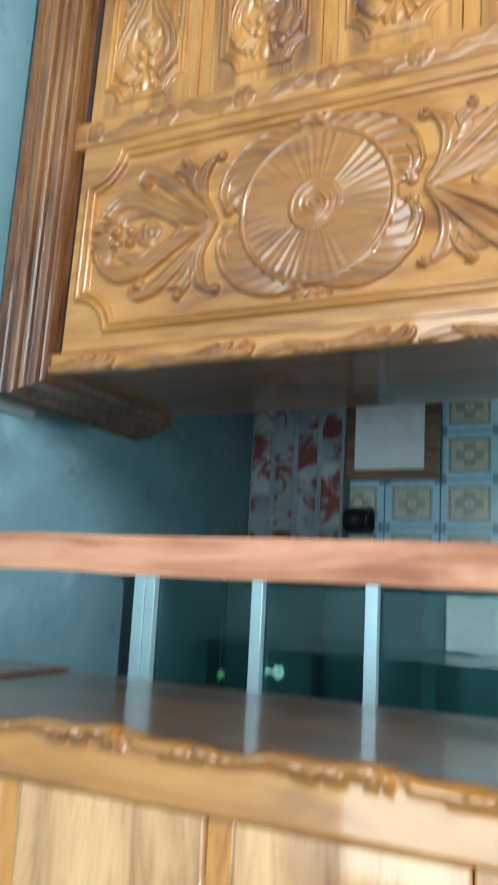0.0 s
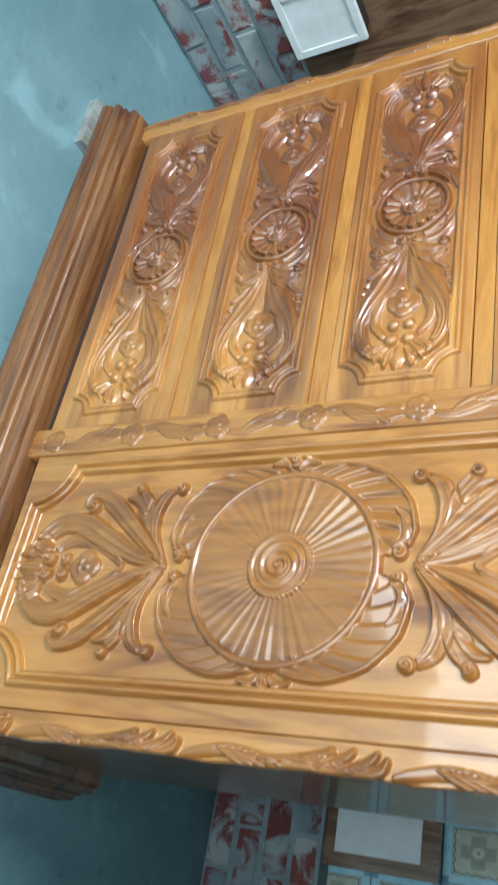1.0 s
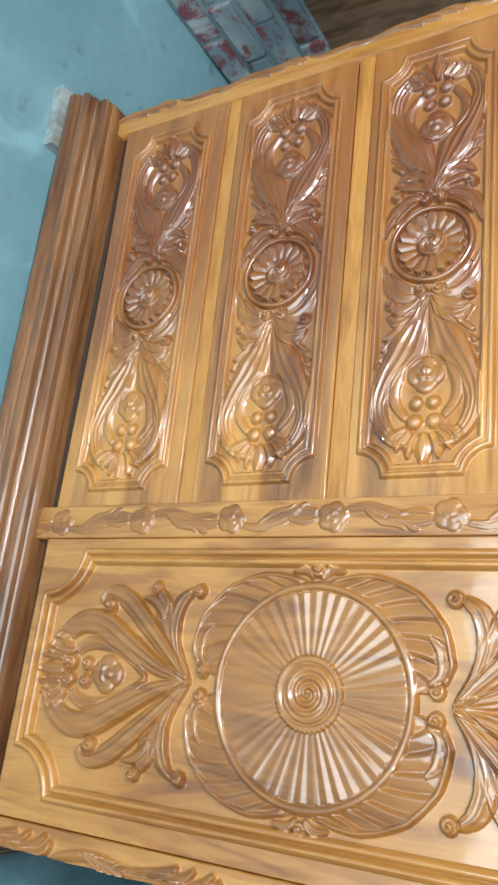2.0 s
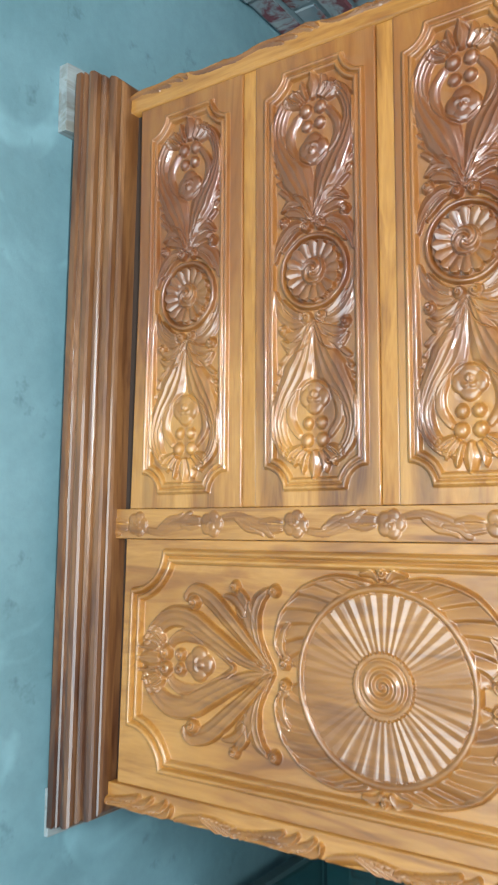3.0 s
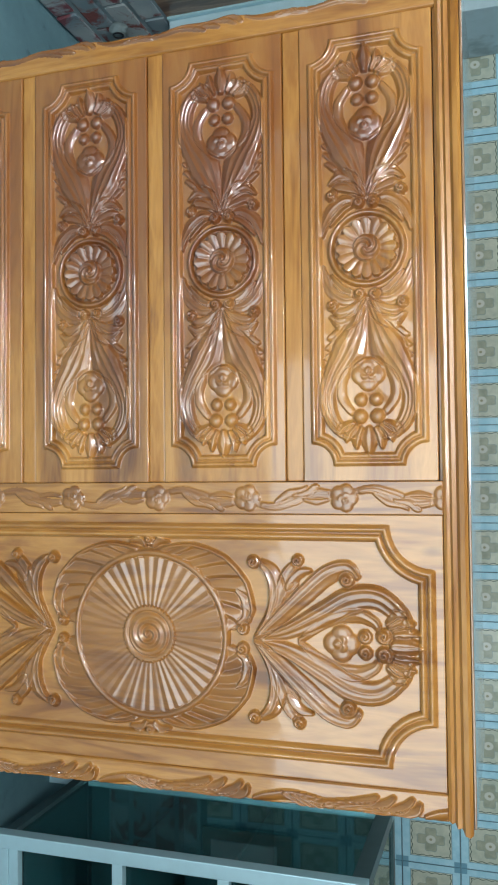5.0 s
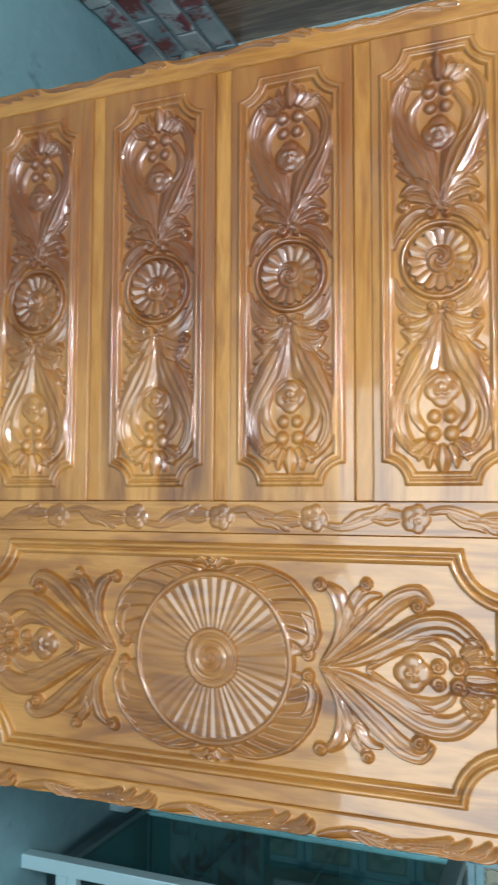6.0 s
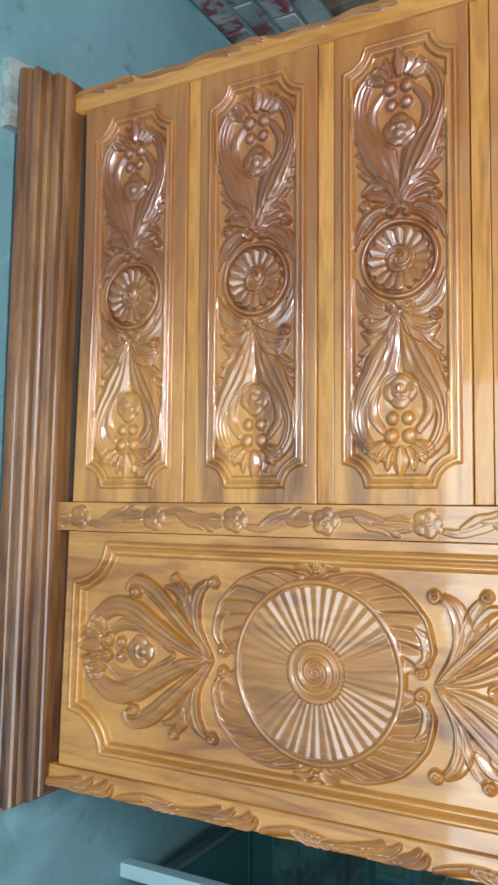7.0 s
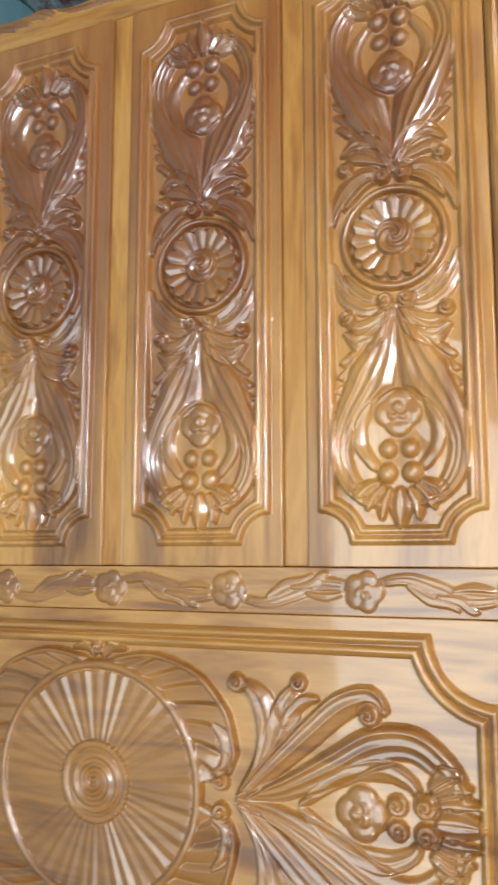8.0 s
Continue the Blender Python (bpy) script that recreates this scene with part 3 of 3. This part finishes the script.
def relief_board(names, grid_x, grid_z, height, pieces, face_y, back_y, mats, parent, labels):
    """Splits one relief into its pieces (field, moulding, medallion, foliage), each a mesh; the rim is turned back to back_y."""
    nz, nx = height.shape
    y = face_y - height
    dzx = np.gradient(height, axis=1) / np.maximum(np.abs(np.gradient(grid_x, axis=1)), 1e-6)
    dzz = np.gradient(height, axis=0) / np.maximum(np.abs(np.gradient(grid_z, axis=0)), 1e-6)
    nrm = np.stack([-dzx, -np.ones_like(dzx), -dzz], -1)
    nrm /= np.linalg.norm(nrm, axis=2)[:, :, None]
    nrm[0, :, 2] -= 1; nrm[-1, :, 2] += 1; nrm[:, 0, 0] -= 1; nrm[:, -1, 0] += 1
    nrm /= np.linalg.norm(nrm, axis=2)[:, :, None]
    pts = np.stack([grid_x, y, grid_z], -1).reshape(-1, 3)
    nrm = nrm.reshape(-1, 3)
    idx = np.arange(nx * nz).reshape(nz, nx)
    quads = np.stack([idx[:-1, :-1], idx[:-1, 1:], idx[1:, 1:], idx[1:, :-1]], -1).reshape(-1, 4)
    which = pieces[:-1, :-1].reshape(-1)
    loop = np.concatenate([idx[0, :], idx[1:, -1], idx[-1, -2::-1], idx[-2:0:-1, 0]])
    rim = pts[loop].copy()
    rim[:, 1] = back_y
    base = len(pts)
    k = np.arange(len(loop))
    sides = np.stack([loop, base + k, base + (k + 1) % len(loop), np.roll(loop, -1)], -1)
    flat = nrm[loop].copy()
    flat[:, 1] = 0
    flat /= np.linalg.norm(flat, axis=1)[:, None] + 1e-9
    pts, nrm = np.concatenate([pts, rim]), np.concatenate([nrm, flat])
    made = []
    for number, name in enumerate(names):
        q = quads[which == number]
        if number == 0:
            q = np.concatenate([q, sides])
        if not len(q):
            continue
        used, inv = np.unique(q, return_inverse=True)
        me = bpy.data.meshes.new(name)
        me.vertices.add(len(used))
        me.vertices.foreach_set("co", pts[used].astype(np.float32).ravel())
        me.loops.add(q.size)
        me.loops.foreach_set("vertex_index", inv.astype(np.int32).ravel())
        me.polygons.add(len(q))
        me.polygons.foreach_set("loop_start", np.arange(0, q.size, 4, dtype=np.int32))
        me.polygons.foreach_set("use_smooth", np.ones(len(q), bool))
        me.update(calc_edges=True)
        me.validate()
        me.normals_split_custom_set_from_vertices(nrm[used].astype(np.float32).tolist())
        made.append(link_part(name, me, mats[number], parent if not made else made[0], labels[number]))
    return made


def span(a, b, step):
    return np.linspace(a, b, max(3, int(round((b - a) / step)) + 1))


# ---- the carved wardrobe ----
LEFT, RIGHT, DEPTH = -0.800, 0.815, 0.55
DRAWERS = ((0.195, 0.494), (0.530, 0.806), (0.845, 1.111), (1.150, 1.416))


def build_wardrobe(dx, dy, dz, step, plinth, plinth_mat, drawer_left, squeeze, label, group, skew=0.0):
    """A chest with four wide carved drawers, a tall carved door, a moulded plinth and a small cornice."""
    chest = thing("wardrobe", (dx, dy + 0.25, 0), label, "wardrobe", group)
    o = Vector((dx, dy, dz))
    drawer_wood = wood_drawer if squeeze == 1.0 else wood_figured

    def block(name, a, b, mat, bevel=0.003, label="", parent=chest):
        return part(name, box_bm(Vector(a) + o, Vector(b) + o, bevel), mat, parent, label)

    block("side_panel", (LEFT + 0.004, 0.004, 0.165), (LEFT + 0.026, DEPTH, 1.43), wood_side)
    block("side_panel", (RIGHT - 0.026, 0.004, 0.165), (RIGHT - 0.004, DEPTH, 1.43), wood_side, label="dark glossy varnished side panel")
    block("back_panel", (LEFT + 0.03, DEPTH - 0.014, 0.165), (RIGHT - 0.03, DEPTH - 0.002, 1.43), wood_side)
    block("carcass_front", (LEFT + 0.03, 0.020, 0.150), (RIGHT - 0.03, 0.032, 1.43), mat_dark)
    part("plinth", mitred_bm(plinth, LEFT + dx, RIGHT + dx, dy, dy + DEPTH), plinth_mat, chest, "dark brown plinth with ribbed moulding")
    part("cornice", mitred_bm([(0.0, 1.424 + dz), (0.006, 1.424 + dz), (0.010, 1.430 + dz), (0.008, 1.436 + dz), (0.016, 1.441 + dz), (0.014, 1.449 + dz), (0.024, 1.455 + dz), (0.026, 1.464 + dz),
                                (0.022, 1.470 + dz), (0.0, 1.470 + dz)], LEFT + dx, RIGHT + dx, dy, dy + DEPTH - 0.01), wood_ledge, chest, "ribbed honey-coloured cornice")
    block("top_board", (LEFT - 0.016, -0.012, 1.4705), (RIGHT + 0.016, DEPTH, 1.476), wood_top, 0.002)
    for k in range(1, 4):
        z0, z1 = DRAWERS[k - 1][1] + 0.0025, DRAWERS[k][0] - 0.001
        block("ledge", (drawer_left - 0.001, 0.001, z0), (0.1775, 0.030, z1), wood_ledge)
    block("ledge", (drawer_left - 0.001, 0.003, 1.4185), (0.1775, 0.030, 1.4235), wood_ledge, 0.001)

    for z0, z1 in DRAWERS:
        gx, gz = np.meshgrid(span(drawer_left, 0.1775, step), span(z0, z1, step))
        h, pieces = drawer_relief((gx + 0.287) * squeeze, gz - (z0 + z1) / 2)
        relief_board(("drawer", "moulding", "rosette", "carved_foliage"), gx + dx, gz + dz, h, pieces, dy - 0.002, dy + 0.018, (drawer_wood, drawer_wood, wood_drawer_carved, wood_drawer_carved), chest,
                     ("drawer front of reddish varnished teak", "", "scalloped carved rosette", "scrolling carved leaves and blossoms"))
    gx, gz = np.meshgrid(span(0.2448, 0.772, step), span(0.188, 1.4222, step))
    h, pieces = door_relief(gz - 0.808, gx - 0.500)
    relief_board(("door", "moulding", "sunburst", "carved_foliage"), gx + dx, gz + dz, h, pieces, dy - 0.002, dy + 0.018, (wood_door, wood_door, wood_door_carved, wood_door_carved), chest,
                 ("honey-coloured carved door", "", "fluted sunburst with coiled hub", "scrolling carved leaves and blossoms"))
    gx, gz = np.meshgrid(span(0.1785, 0.2435, step), span(0.145, 1.4235, step))
    h, pieces = rail_relief(gz - 0.829, gx - 0.211)
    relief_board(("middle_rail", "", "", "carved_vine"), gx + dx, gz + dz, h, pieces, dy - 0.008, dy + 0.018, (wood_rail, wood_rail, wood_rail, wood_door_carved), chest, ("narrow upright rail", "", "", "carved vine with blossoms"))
    across, up = np.meshgrid(span(0.0, 1.0, step / 0.045), span(0.140, 1.4235, step))
    for sign, inner, outer in ((1, 0.7755, RIGHT + 0.006), (-1, drawer_left - 0.0035, LEFT)):
        out = outer + sign * edge_wave(up * sign) * (0.3 if sign > 0 else 0.8)
        gx = inner + (out - inner) * across if sign > 0 else out + (inner - out) * across
        t = np.abs(out - gx)
        h, pieces = stile_relief(up, t if sign > 0 else 1.9 * t)
        h = h * (1.3 if sign > 0 else 0.5 if skew else 1.5)
        relief_board(("stile", "", "", "carved_edge"), gx + dx, up + dz, h, pieces, dy - 0.006, dy + 0.022, (wood_rail, wood_rail, wood_rail, wood_door_carved), chest, ("upright stile with rolled outer edge", "", "", "carved rolled leaves"))
    if skew:
        # the foot of the chest is out of true: it drops to one side below the lowest drawer
        for ob in chest.children_recursive:
            if ob.type == "MESH":
                for vert in ob.data.vertices:
                    vert.co.z -= max(skew * (vert.co.x - dx - 0.17) + 0.004, -0.012) * min(1.0, max(0.0, (0.50 - vert.co.z) / 0.31))
    return chest


RIBBED = [(0.0, 0.036), (0.060, 0.036), (0.066, 0.040), (0.066, 0.056)]
for out, low, wide in ((0.064, 0.060, 0.012), (0.062, 0.073, 0.028), (0.050, 0.103, 0.016), (0.043, 0.121, 0.027), (0.030, 0.150, 0.012)):
    # a rounded rib with a narrow groove before it
    RIBBED += [(out - 0.006, low), (out - 0.002, low + 0.15 * wide), (out, low + 0.45 * wide), (out - 0.002, low + 0.8 * wide), (out - 0.006, low + wide)]
RIBBED += [(0.020, 0.164), (0.0, 0.166)]
STRAIGHT = [(0.002, 0.0), (0.006, 0.004), (0.006, 0.296), (0.002, 0.310)]
build_wardrobe(0, 0, 0, 0.0018, RIBBED, wood_plinth, -0.752, 1.0, "varnished teak wardrobe with carved drawers and sunburst door", "carved wardrobes", 0.030)
build_wardrobe(2.29, -0.60, 0.145, 0.0042, STRAIGHT, wood_side, -0.722, 1.4, "carved honey-coloured wardrobe beside a raw timber post", "carved wardrobes")

for x0, x1 in ((-0.90, -0.73), (0.80, 0.905)):
    shim = thing("wooden_shim", ((x0 + x1) / 2, 0, 0), "pale wooden offcut wedged under the wardrobe plinth", "shim", "offcuts under the plinth")
    wedge = box_bm((x0, -0.074 if x0 < 0 else -0.06, 0.0), (x1, 0.10, 0.0475 if x0 < 0 else 0.0125), 0.002)
    for vert in wedge.verts:
        if x0 < 0 and vert.co.y < 0:
            vert.co.z *= 0.6
    part("slat", wedge, wood_pale, shim)

# ---- room ----
WALL_Y, BRICK_Y, LEFT_X = 1.45, 1.36, -1.50


def structure(name, bm, mat, label, parent=None):
    return tagged(part(name, bm, mat, parent), label, "", "", "structure")


structure("floor", box_bm((-1.9, -4.2, -0.12), (3.9, 1.9, 0.0)), mat_floor, "grey-blue trowelled cement floor with pale stains")
# unseen ceiling, added dark so that little light bounces back
structure("ceiling", box_bm((-1.9, -4.2, 2.9), (3.9, 1.9, 3.05)), mat_ceiling, "unseen ceiling, dark to cut bounced light")
wall_north = structure("wall_north", box_bm((-1.75, WALL_Y + 0.012, 0.0), (3.6, 1.70, 2.9)), mat_plaster, "back wall of patterned tiles over bare brick")
structure("wall_north_footing", box_bm((-1.5, BRICK_Y + 0.016, 0.0), (3.4, WALL_Y + 0.010, 0.390), 0.008), mat_mortar, "mortared brick footing below the tiles")
wall_west = structure("wall_west", box_bm((-1.75, -4.0, 0.0), (LEFT_X - 0.05, WALL_Y + 0.01, 2.9)), mat_plaster, "pale side wall over bare brick")
structure("wall_west_footing", box_bm((LEFT_X - 0.049, -3.99, 0.0), (LEFT_X - 0.004, BRICK_Y + 0.01, 0.390), 0.008), mat_mortar, "mortared brick footing of the side wall")
# east and south walls are unseen, added in a grey that cuts bounce
structure("wall_east", box_bm((3.4, -4.0, 0.0), (3.6, WALL_Y + 0.01, 2.9)), mat_dull, "unseen side wall, grey to cut bounced light")
structure("wall_south_1", box_bm((-1.75, -3.95, 0.0), (-0.6, -3.75, 2.9)), mat_dull, "unseen wall beside the doorway, grey to cut bounced light")
structure("wall_south_2", box_bm((2.64, -3.95, 0.0), (3.4, -3.75, 2.9)), mat_dull, "unseen wall beside the doorway, grey to cut bounced light")
structure("wall_south_lintel", box_bm((-0.6, -3.95, 2.15), (2.64, -3.75, 2.9)), mat_dull, "unseen wall over the doorway, grey to cut bounced light")
structure("corner_post", box_bm((LEFT_X - 0.045, 1.120, 0.391), (-1.345, WALL_Y - 0.004, 2.88), 0.004), mat_plaster, "pale blue painted corner post")

# ---- glass showcase ----
SX0, SX1, SY0, SY1, STOP = 1.192, 2.35, 0.450, 0.97, 1.188
case = thing("showcase", (1.8, 0.78, 0), "aluminium-framed glass showcase standing against the tiled wall", "showcase")
for x in (SX0, SX1 - 0.04):
    for y in (SY0, SY1 - 0.04):
        part("upright", box_bm((x, y, 0.0), (x + 0.04, y + 0.04, STOP), 0.003), mat_alu, case)
# front rails stay pale; side and back rails carry painted shade
for z0, z1 in ((0.118, 0.153), (STOP - 0.045, STOP)):
    for y in (SY0 + 0.002, SY1 - 0.038):
        part("rail", box_bm((SX0 + 0.041, y, z0), (SX1 - 0.041, y + 0.036, z1), 0.002), mat_alu if y < SY1 - 0.1 else mat_rail_shaded, case)
    for x in (SX0 + 0.002, SX1 - 0.038):
        part("rail", box_bm((x, SY0 + 0.041, z0), (x + 0.036, SY1 - 0.041, z1), 0.002), mat_rail_shaded, case)
part("sliding_track", box_bm((SX0 + 0.041, SY0 + 0.006, 0.154), (SX1 - 0.041, SY0 + 0.03, 0.183), 0.002), mat_alu, case)
part("bottom_board", box_bm((SX0 + 0.041, SY0 + 0.041, 0.133), (SX1 - 0.041, SY1 - 0.041, 0.147)), mat_shelf, case)
for z in (0.494, 0.802):
    shelf = part("shelf", box_bm((SX0 + 0.041, SY0 + 0.04, z), (SX1 - 0.041, SY1 - 0.041, z + 0.008)), mat_shelf, case)
    part("edge_strip", box_bm((SX0 + 0.0405, SY0 + 0.004, z - 0.012), (SX1 - 0.0405, SY0 + 0.028, z + 0.020), 0.002), mat_alu, shelf)
for name, a, b in (("side_pane", (SX0 + 0.016, SY0 + 0.042, 0.154), (SX0 + 0.021, SY1 - 0.042, STOP - 0.046)),
                   ("side_pane", (SX1 - 0.021, SY0 + 0.042, 0.154), (SX1 - 0.016, SY1 - 0.042, STOP - 0.046)),
                   ("top_pane", (SX0 + 0.041, SY0 + 0.042, STOP - 0.012), (SX1 - 0.041, SY1 - 0.042, STOP - 0.007)),
                   ("front_pane", (SX0 + 0.042, SY0 + 0.031, 0.185), (SX1 - 0.042, SY0 + 0.036, STOP - 0.047))):
    part(name, box_bm(a, b), mat_glass, case).visible_shadow = False
part("back_board", box_bm((SX0 + 0.041, SY1 - 0.020, 0.154), (SX1 - 0.041, SY1 - 0.014, STOP - 0.046)), mat_shelf, case)

leaf = bmesh.new()
for k in range(6):
    a = 2 * math.pi * k / 6
    bmesh.ops.create_icosphere(leaf, subdivisions=2, radius=1.0, matrix=pose(1.53 + 0.006 * math.cos(a), SY0 + 0.0285, 0.393 + 0.007 * math.sin(a), 0, -math.degrees(a)) @ Matrix.Diagonal((0.008, 0.003, 0.0035, 1)))
part("sticker", leaf, mat_green, case, "green leaf-shaped sticker on the pane", True)

bloom = thing("ornament", (1.515, 0.53, 0.502), "cream flower-shaped ornament on the showcase shelf", "ornament")
part("stem", lathe_bm([(0.012, 0.0), (0.006, 0.008), (0.004, 0.026)], (1.515, 0.53, 0.502), 12), mat_cream, bloom)
head = bmesh.new()
for k in range(5):
    a = 2 * math.pi * k / 5
    m = pose(1.515 + 0.010 * math.cos(a), 0.53, 0.535 + 0.010 * math.sin(a)) @ Matrix.Diagonal((0.009, 0.006, 0.009, 1))
    bmesh.ops.create_icosphere(head, subdivisions=2, radius=1.0, matrix=m)
part("petals", head, mat_cream, bloom, smooth=True)

# ---- things round the walls ----
post = thing("timber_post", (1.261, -0.408, 0), "raw reddish timber post with rough sawn edges", "post")
pb = box_bm((1.231, -0.428, 0.0), (1.291, -0.388, 2.05), 0.003)
bmesh.ops.subdivide_edges(pb, edges=[e for e in pb.edges if e.calc_length() > 1.0], cuts=40)
for v in pb.verts:
    v.co.x += 0.0022 * noise.noise(v.co * 9.0)
    v.co.y += 0.0022 * noise.noise(v.co * 9.0 + Vector((5, 0, 0)))
part("plank", pb, wood_post, post)

board = thing("leaning_board", (0.70, 1.385, 0.39), "brown wooden board with a white sheet, on the brick ledge", "board")
part("backing", box_bm((0.50, 1.392, 0.391), (0.887, 1.412, 0.742), 0.002), wood_ply, board)
part("sheet", box_bm((0.52, 1.384, 0.428), (0.848, 1.3915, 0.690), 0.001), mat_white, board, "white card sheet")

pot = thing("black_pot", (1.035, 1.41, 0.39), "small round black pot on the brick ledge", "pot")
part("body", lathe_bm([(0.036, 0.0), (0.046, 0.012), (0.049, 0.05), (0.046, 0.086), (0.050, 0.092), (0.050, 0.100), (0.042, 0.100), (0.038, 0.03)], (1.035, 1.408, 0.391), 28), mat_black, pot, smooth=True)
part("disc", lathe_bm([(0.037, 0.0), (0.037, 0.006)], (1.035, 1.408, 0.44), 24), mat_black, pot)

panel = thing("grained_board", (-1.46, -0.3, 0.39), "tall brown wood-grained board leaning on the brick footing", "board")
part("sheet", box_bm((-1.538, -2.2, 0.391), (-1.500, 1.098, 2.75), 0.003), wood_ply, panel)
part("edge_strip", box_bm((-1.538, 1.0985, 0.391), (-1.494, 1.1185, 2.75), 0.002), mat_alu, panel, "pale metal edging")

wbox = thing("junction_box", (-1.46, 0.20, 0.41), "square white junction box fixed to the brown board", "box")
part("body", box_bm((-1.4995, 0.095, 0.415), (-1.425, 0.315, 0.650), 0.004), mat_black, wbox, "dark box body")
lid = box_bm((-1.4245, 0.090, 0.410), (-1.410, 0.320, 0.655), 0.003)
part("lid", lid, mat_white, wbox, "white lid with raised rim")
for a, b in (((-1.4095, 0.092, 0.412), (-1.403, 0.318, 0.436)), ((-1.4095, 0.092, 0.629), (-1.403, 0.318, 0.653)), ((-1.4095, 0.092, 0.4365), (-1.403, 0.116, 0.6285)), ((-1.4095, 0.294, 0.4365), (-1.403, 0.318, 0.6285))):
    part("rim", box_bm(a, b, 0.002), mat_white, wbox)
part("tab", box_bm((-1.450, 0.3155, 0.53), (-1.435, 0.328, 0.548), 0.001), mat_cream, wbox)

packet = thing("plastic_packet", (-1.478, 1.08, 0.205), "crumpled pale plastic packet stuck on the brick footing", "packet")
pk = bmesh.new()
bmesh.ops.create_icosphere(pk, subdivisions=4, radius=1.0, matrix=pose(-1.478, 1.08, 0.205) @ Matrix.Diagonal((0.022, 0.030, 0.034, 1)))
for v in pk.verts:
    v.co += 0.006 * noise.noise_vector(v.co * 40.0)
part("bag", pk, mat_bag, packet, smooth=False)
ring = bmesh.new()
rr = [[ring.verts.new((-1.455 + 0.004 * math.cos(b), 1.08 + (0.018 + 0.004 * math.sin(b)) * math.cos(a), 0.205 + (0.018 + 0.004 * math.sin(b)) * math.sin(a))) for b in (0, 1.57, 3.14, 4.71)] for a in [2 * math.pi * k / 20 for k in range(20)]]
for k in range(20):
    for j in range(4):
        ring.faces.new((rr[k][j], rr[k][(j + 1) % 4], rr[(k + 1) % 20][(j + 1) % 4], rr[(k + 1) % 20][j]))
part("ring", ring, mat_black, packet, "black printed ring")

def tube_lamp(a, b, depth, label):
    """A tube in a white batten; a and b are opposite corners of the batten, depth the way from it to the tube."""
    a, b, d = Vector(a), Vector(b), Vector(depth)
    lamp = thing("tube_lamp", (a + b) / 2, label, "lamp")
    part("batten", box_bm(a, b, 0.004), mat_white, lamp)
    mid, half = (a + b) / 2 + d, (b - a) / 2
    run = Vector([h - 0.03 if h == max(half) else 0.013 for h in half])
    part("diffuser", box_bm(mid - run, mid + run, 0.010), mat_lamp, lamp)
    for s in (-1, 1):
        end = Vector([s * (h - 0.014) if h == max(half) else 0.0 for h in half])
        size = Vector([0.014 if h == max(half) else 0.018 for h in half])
        part("socket", box_bm(mid + end - size, mid + end + size, 0.002), mat_white, lamp)


tube_lamp((-1.03, -2.24, 2.855), (0.23, -2.16, 2.8995), (0, 0, -0.042), "white fluorescent tube lamp on the ceiling")
# body for the made-up fill lamp, out of view
bulb = thing("added_fill_bulb", (2.62, -2.70, 2.9), "unseen bulb added to light the second wardrobe", "lamp")
part("cord", lathe_bm([(0.003, 2.72), (0.003, 2.8995)], (2.62, -2.70, 0.0), 8), mat_black, bulb)
part("holder", lathe_bm([(0.020, 2.685), (0.022, 2.70), (0.018, 2.7195)], (2.62, -2.70, 0.0), 16), mat_black, bulb)
part("globe", lathe_bm([(0.004, 2.625), (0.022, 2.632), (0.030, 2.650), (0.024, 2.670), (0.014, 2.6845)], (2.62, -2.70, 0.0), 20), mat_lamp, bulb, smooth=True)

# ---- bricks and tiles ----
rng = random.Random(4)


def brick_mesh(length, tall, thick, seed):
    bm = box_bm((-length / 2, -thick / 2, -tall / 2), (length / 2, thick / 2, tall / 2), 0.007)
    r = random.Random(seed)
    for v in bm.verts:
        v.co += Vector([r.uniform(-0.003, 0.003) for _ in range(3)])
    me = bpy.data.meshes.new("brick")
    bmesh.ops.recalc_face_normals(bm, faces=bm.faces)
    bm.to_mesh(me)
    bm.free()
    me.materials.append(mat_brick)
    return me


BRICKS = [brick_mesh(0.236, 0.078, 0.06, k) for k in range(6)]


def lay(parent, place, turn):
    ob = new("brick", rng.choice(BRICKS))
    ob.parent = parent
    ob.matrix_basis = Matrix.Translation(place) @ Matrix.Rotation(turn + rng.uniform(-0.01, 0.01), 4, "Z") @ Matrix.Rotation(rng.uniform(-0.015, 0.015), 4, "Y")


for course in range(4):
    z = 0.050 + 0.0965 * course
    x = -1.42 + (0.124 if course % 2 else 0.0)
    while x < 2.9:
        lay(wall_north, (x, BRICK_Y + 0.040 + rng.uniform(-0.004, 0.004), z), 0.0)
        x += 0.249
    y = -1.4 + (0.124 if course % 2 else 0.0)
    while y < 1.3:
        lay(wall_west, (LEFT_X - 0.026 + rng.uniform(-0.004, 0.004), y, z), math.pi / 2)
        y += 0.249

tile_bm = box_bm((-TILE_X / 2 + 0.0008, -0.005, -TILE_Z / 2 + 0.0008), (TILE_X / 2 - 0.0008, 0.005, TILE_Z / 2 - 0.0008), 0.0012)
TILE = bpy.data.meshes.new("tile")
bmesh.ops.recalc_face_normals(tile_bm, faces=tile_bm.faces)
tile_bm.to_mesh(TILE)
TILE.materials.append(mat_tile)
for i in range(-14, 11):
    for k in range(0, 10):
        x, z = 0.879 + TILE_X * (i + 0.5), 0.527 + TILE_Z * (k - 0.5)
        if x - TILE_X / 2 < -1.46 or x + TILE_X / 2 > 2.75:
            continue
        ob = new("tile", TILE)
        ob.parent = wall_north
        ob.matrix_basis = Matrix.Translation((x, WALL_Y + 0.006, z + 0.0))
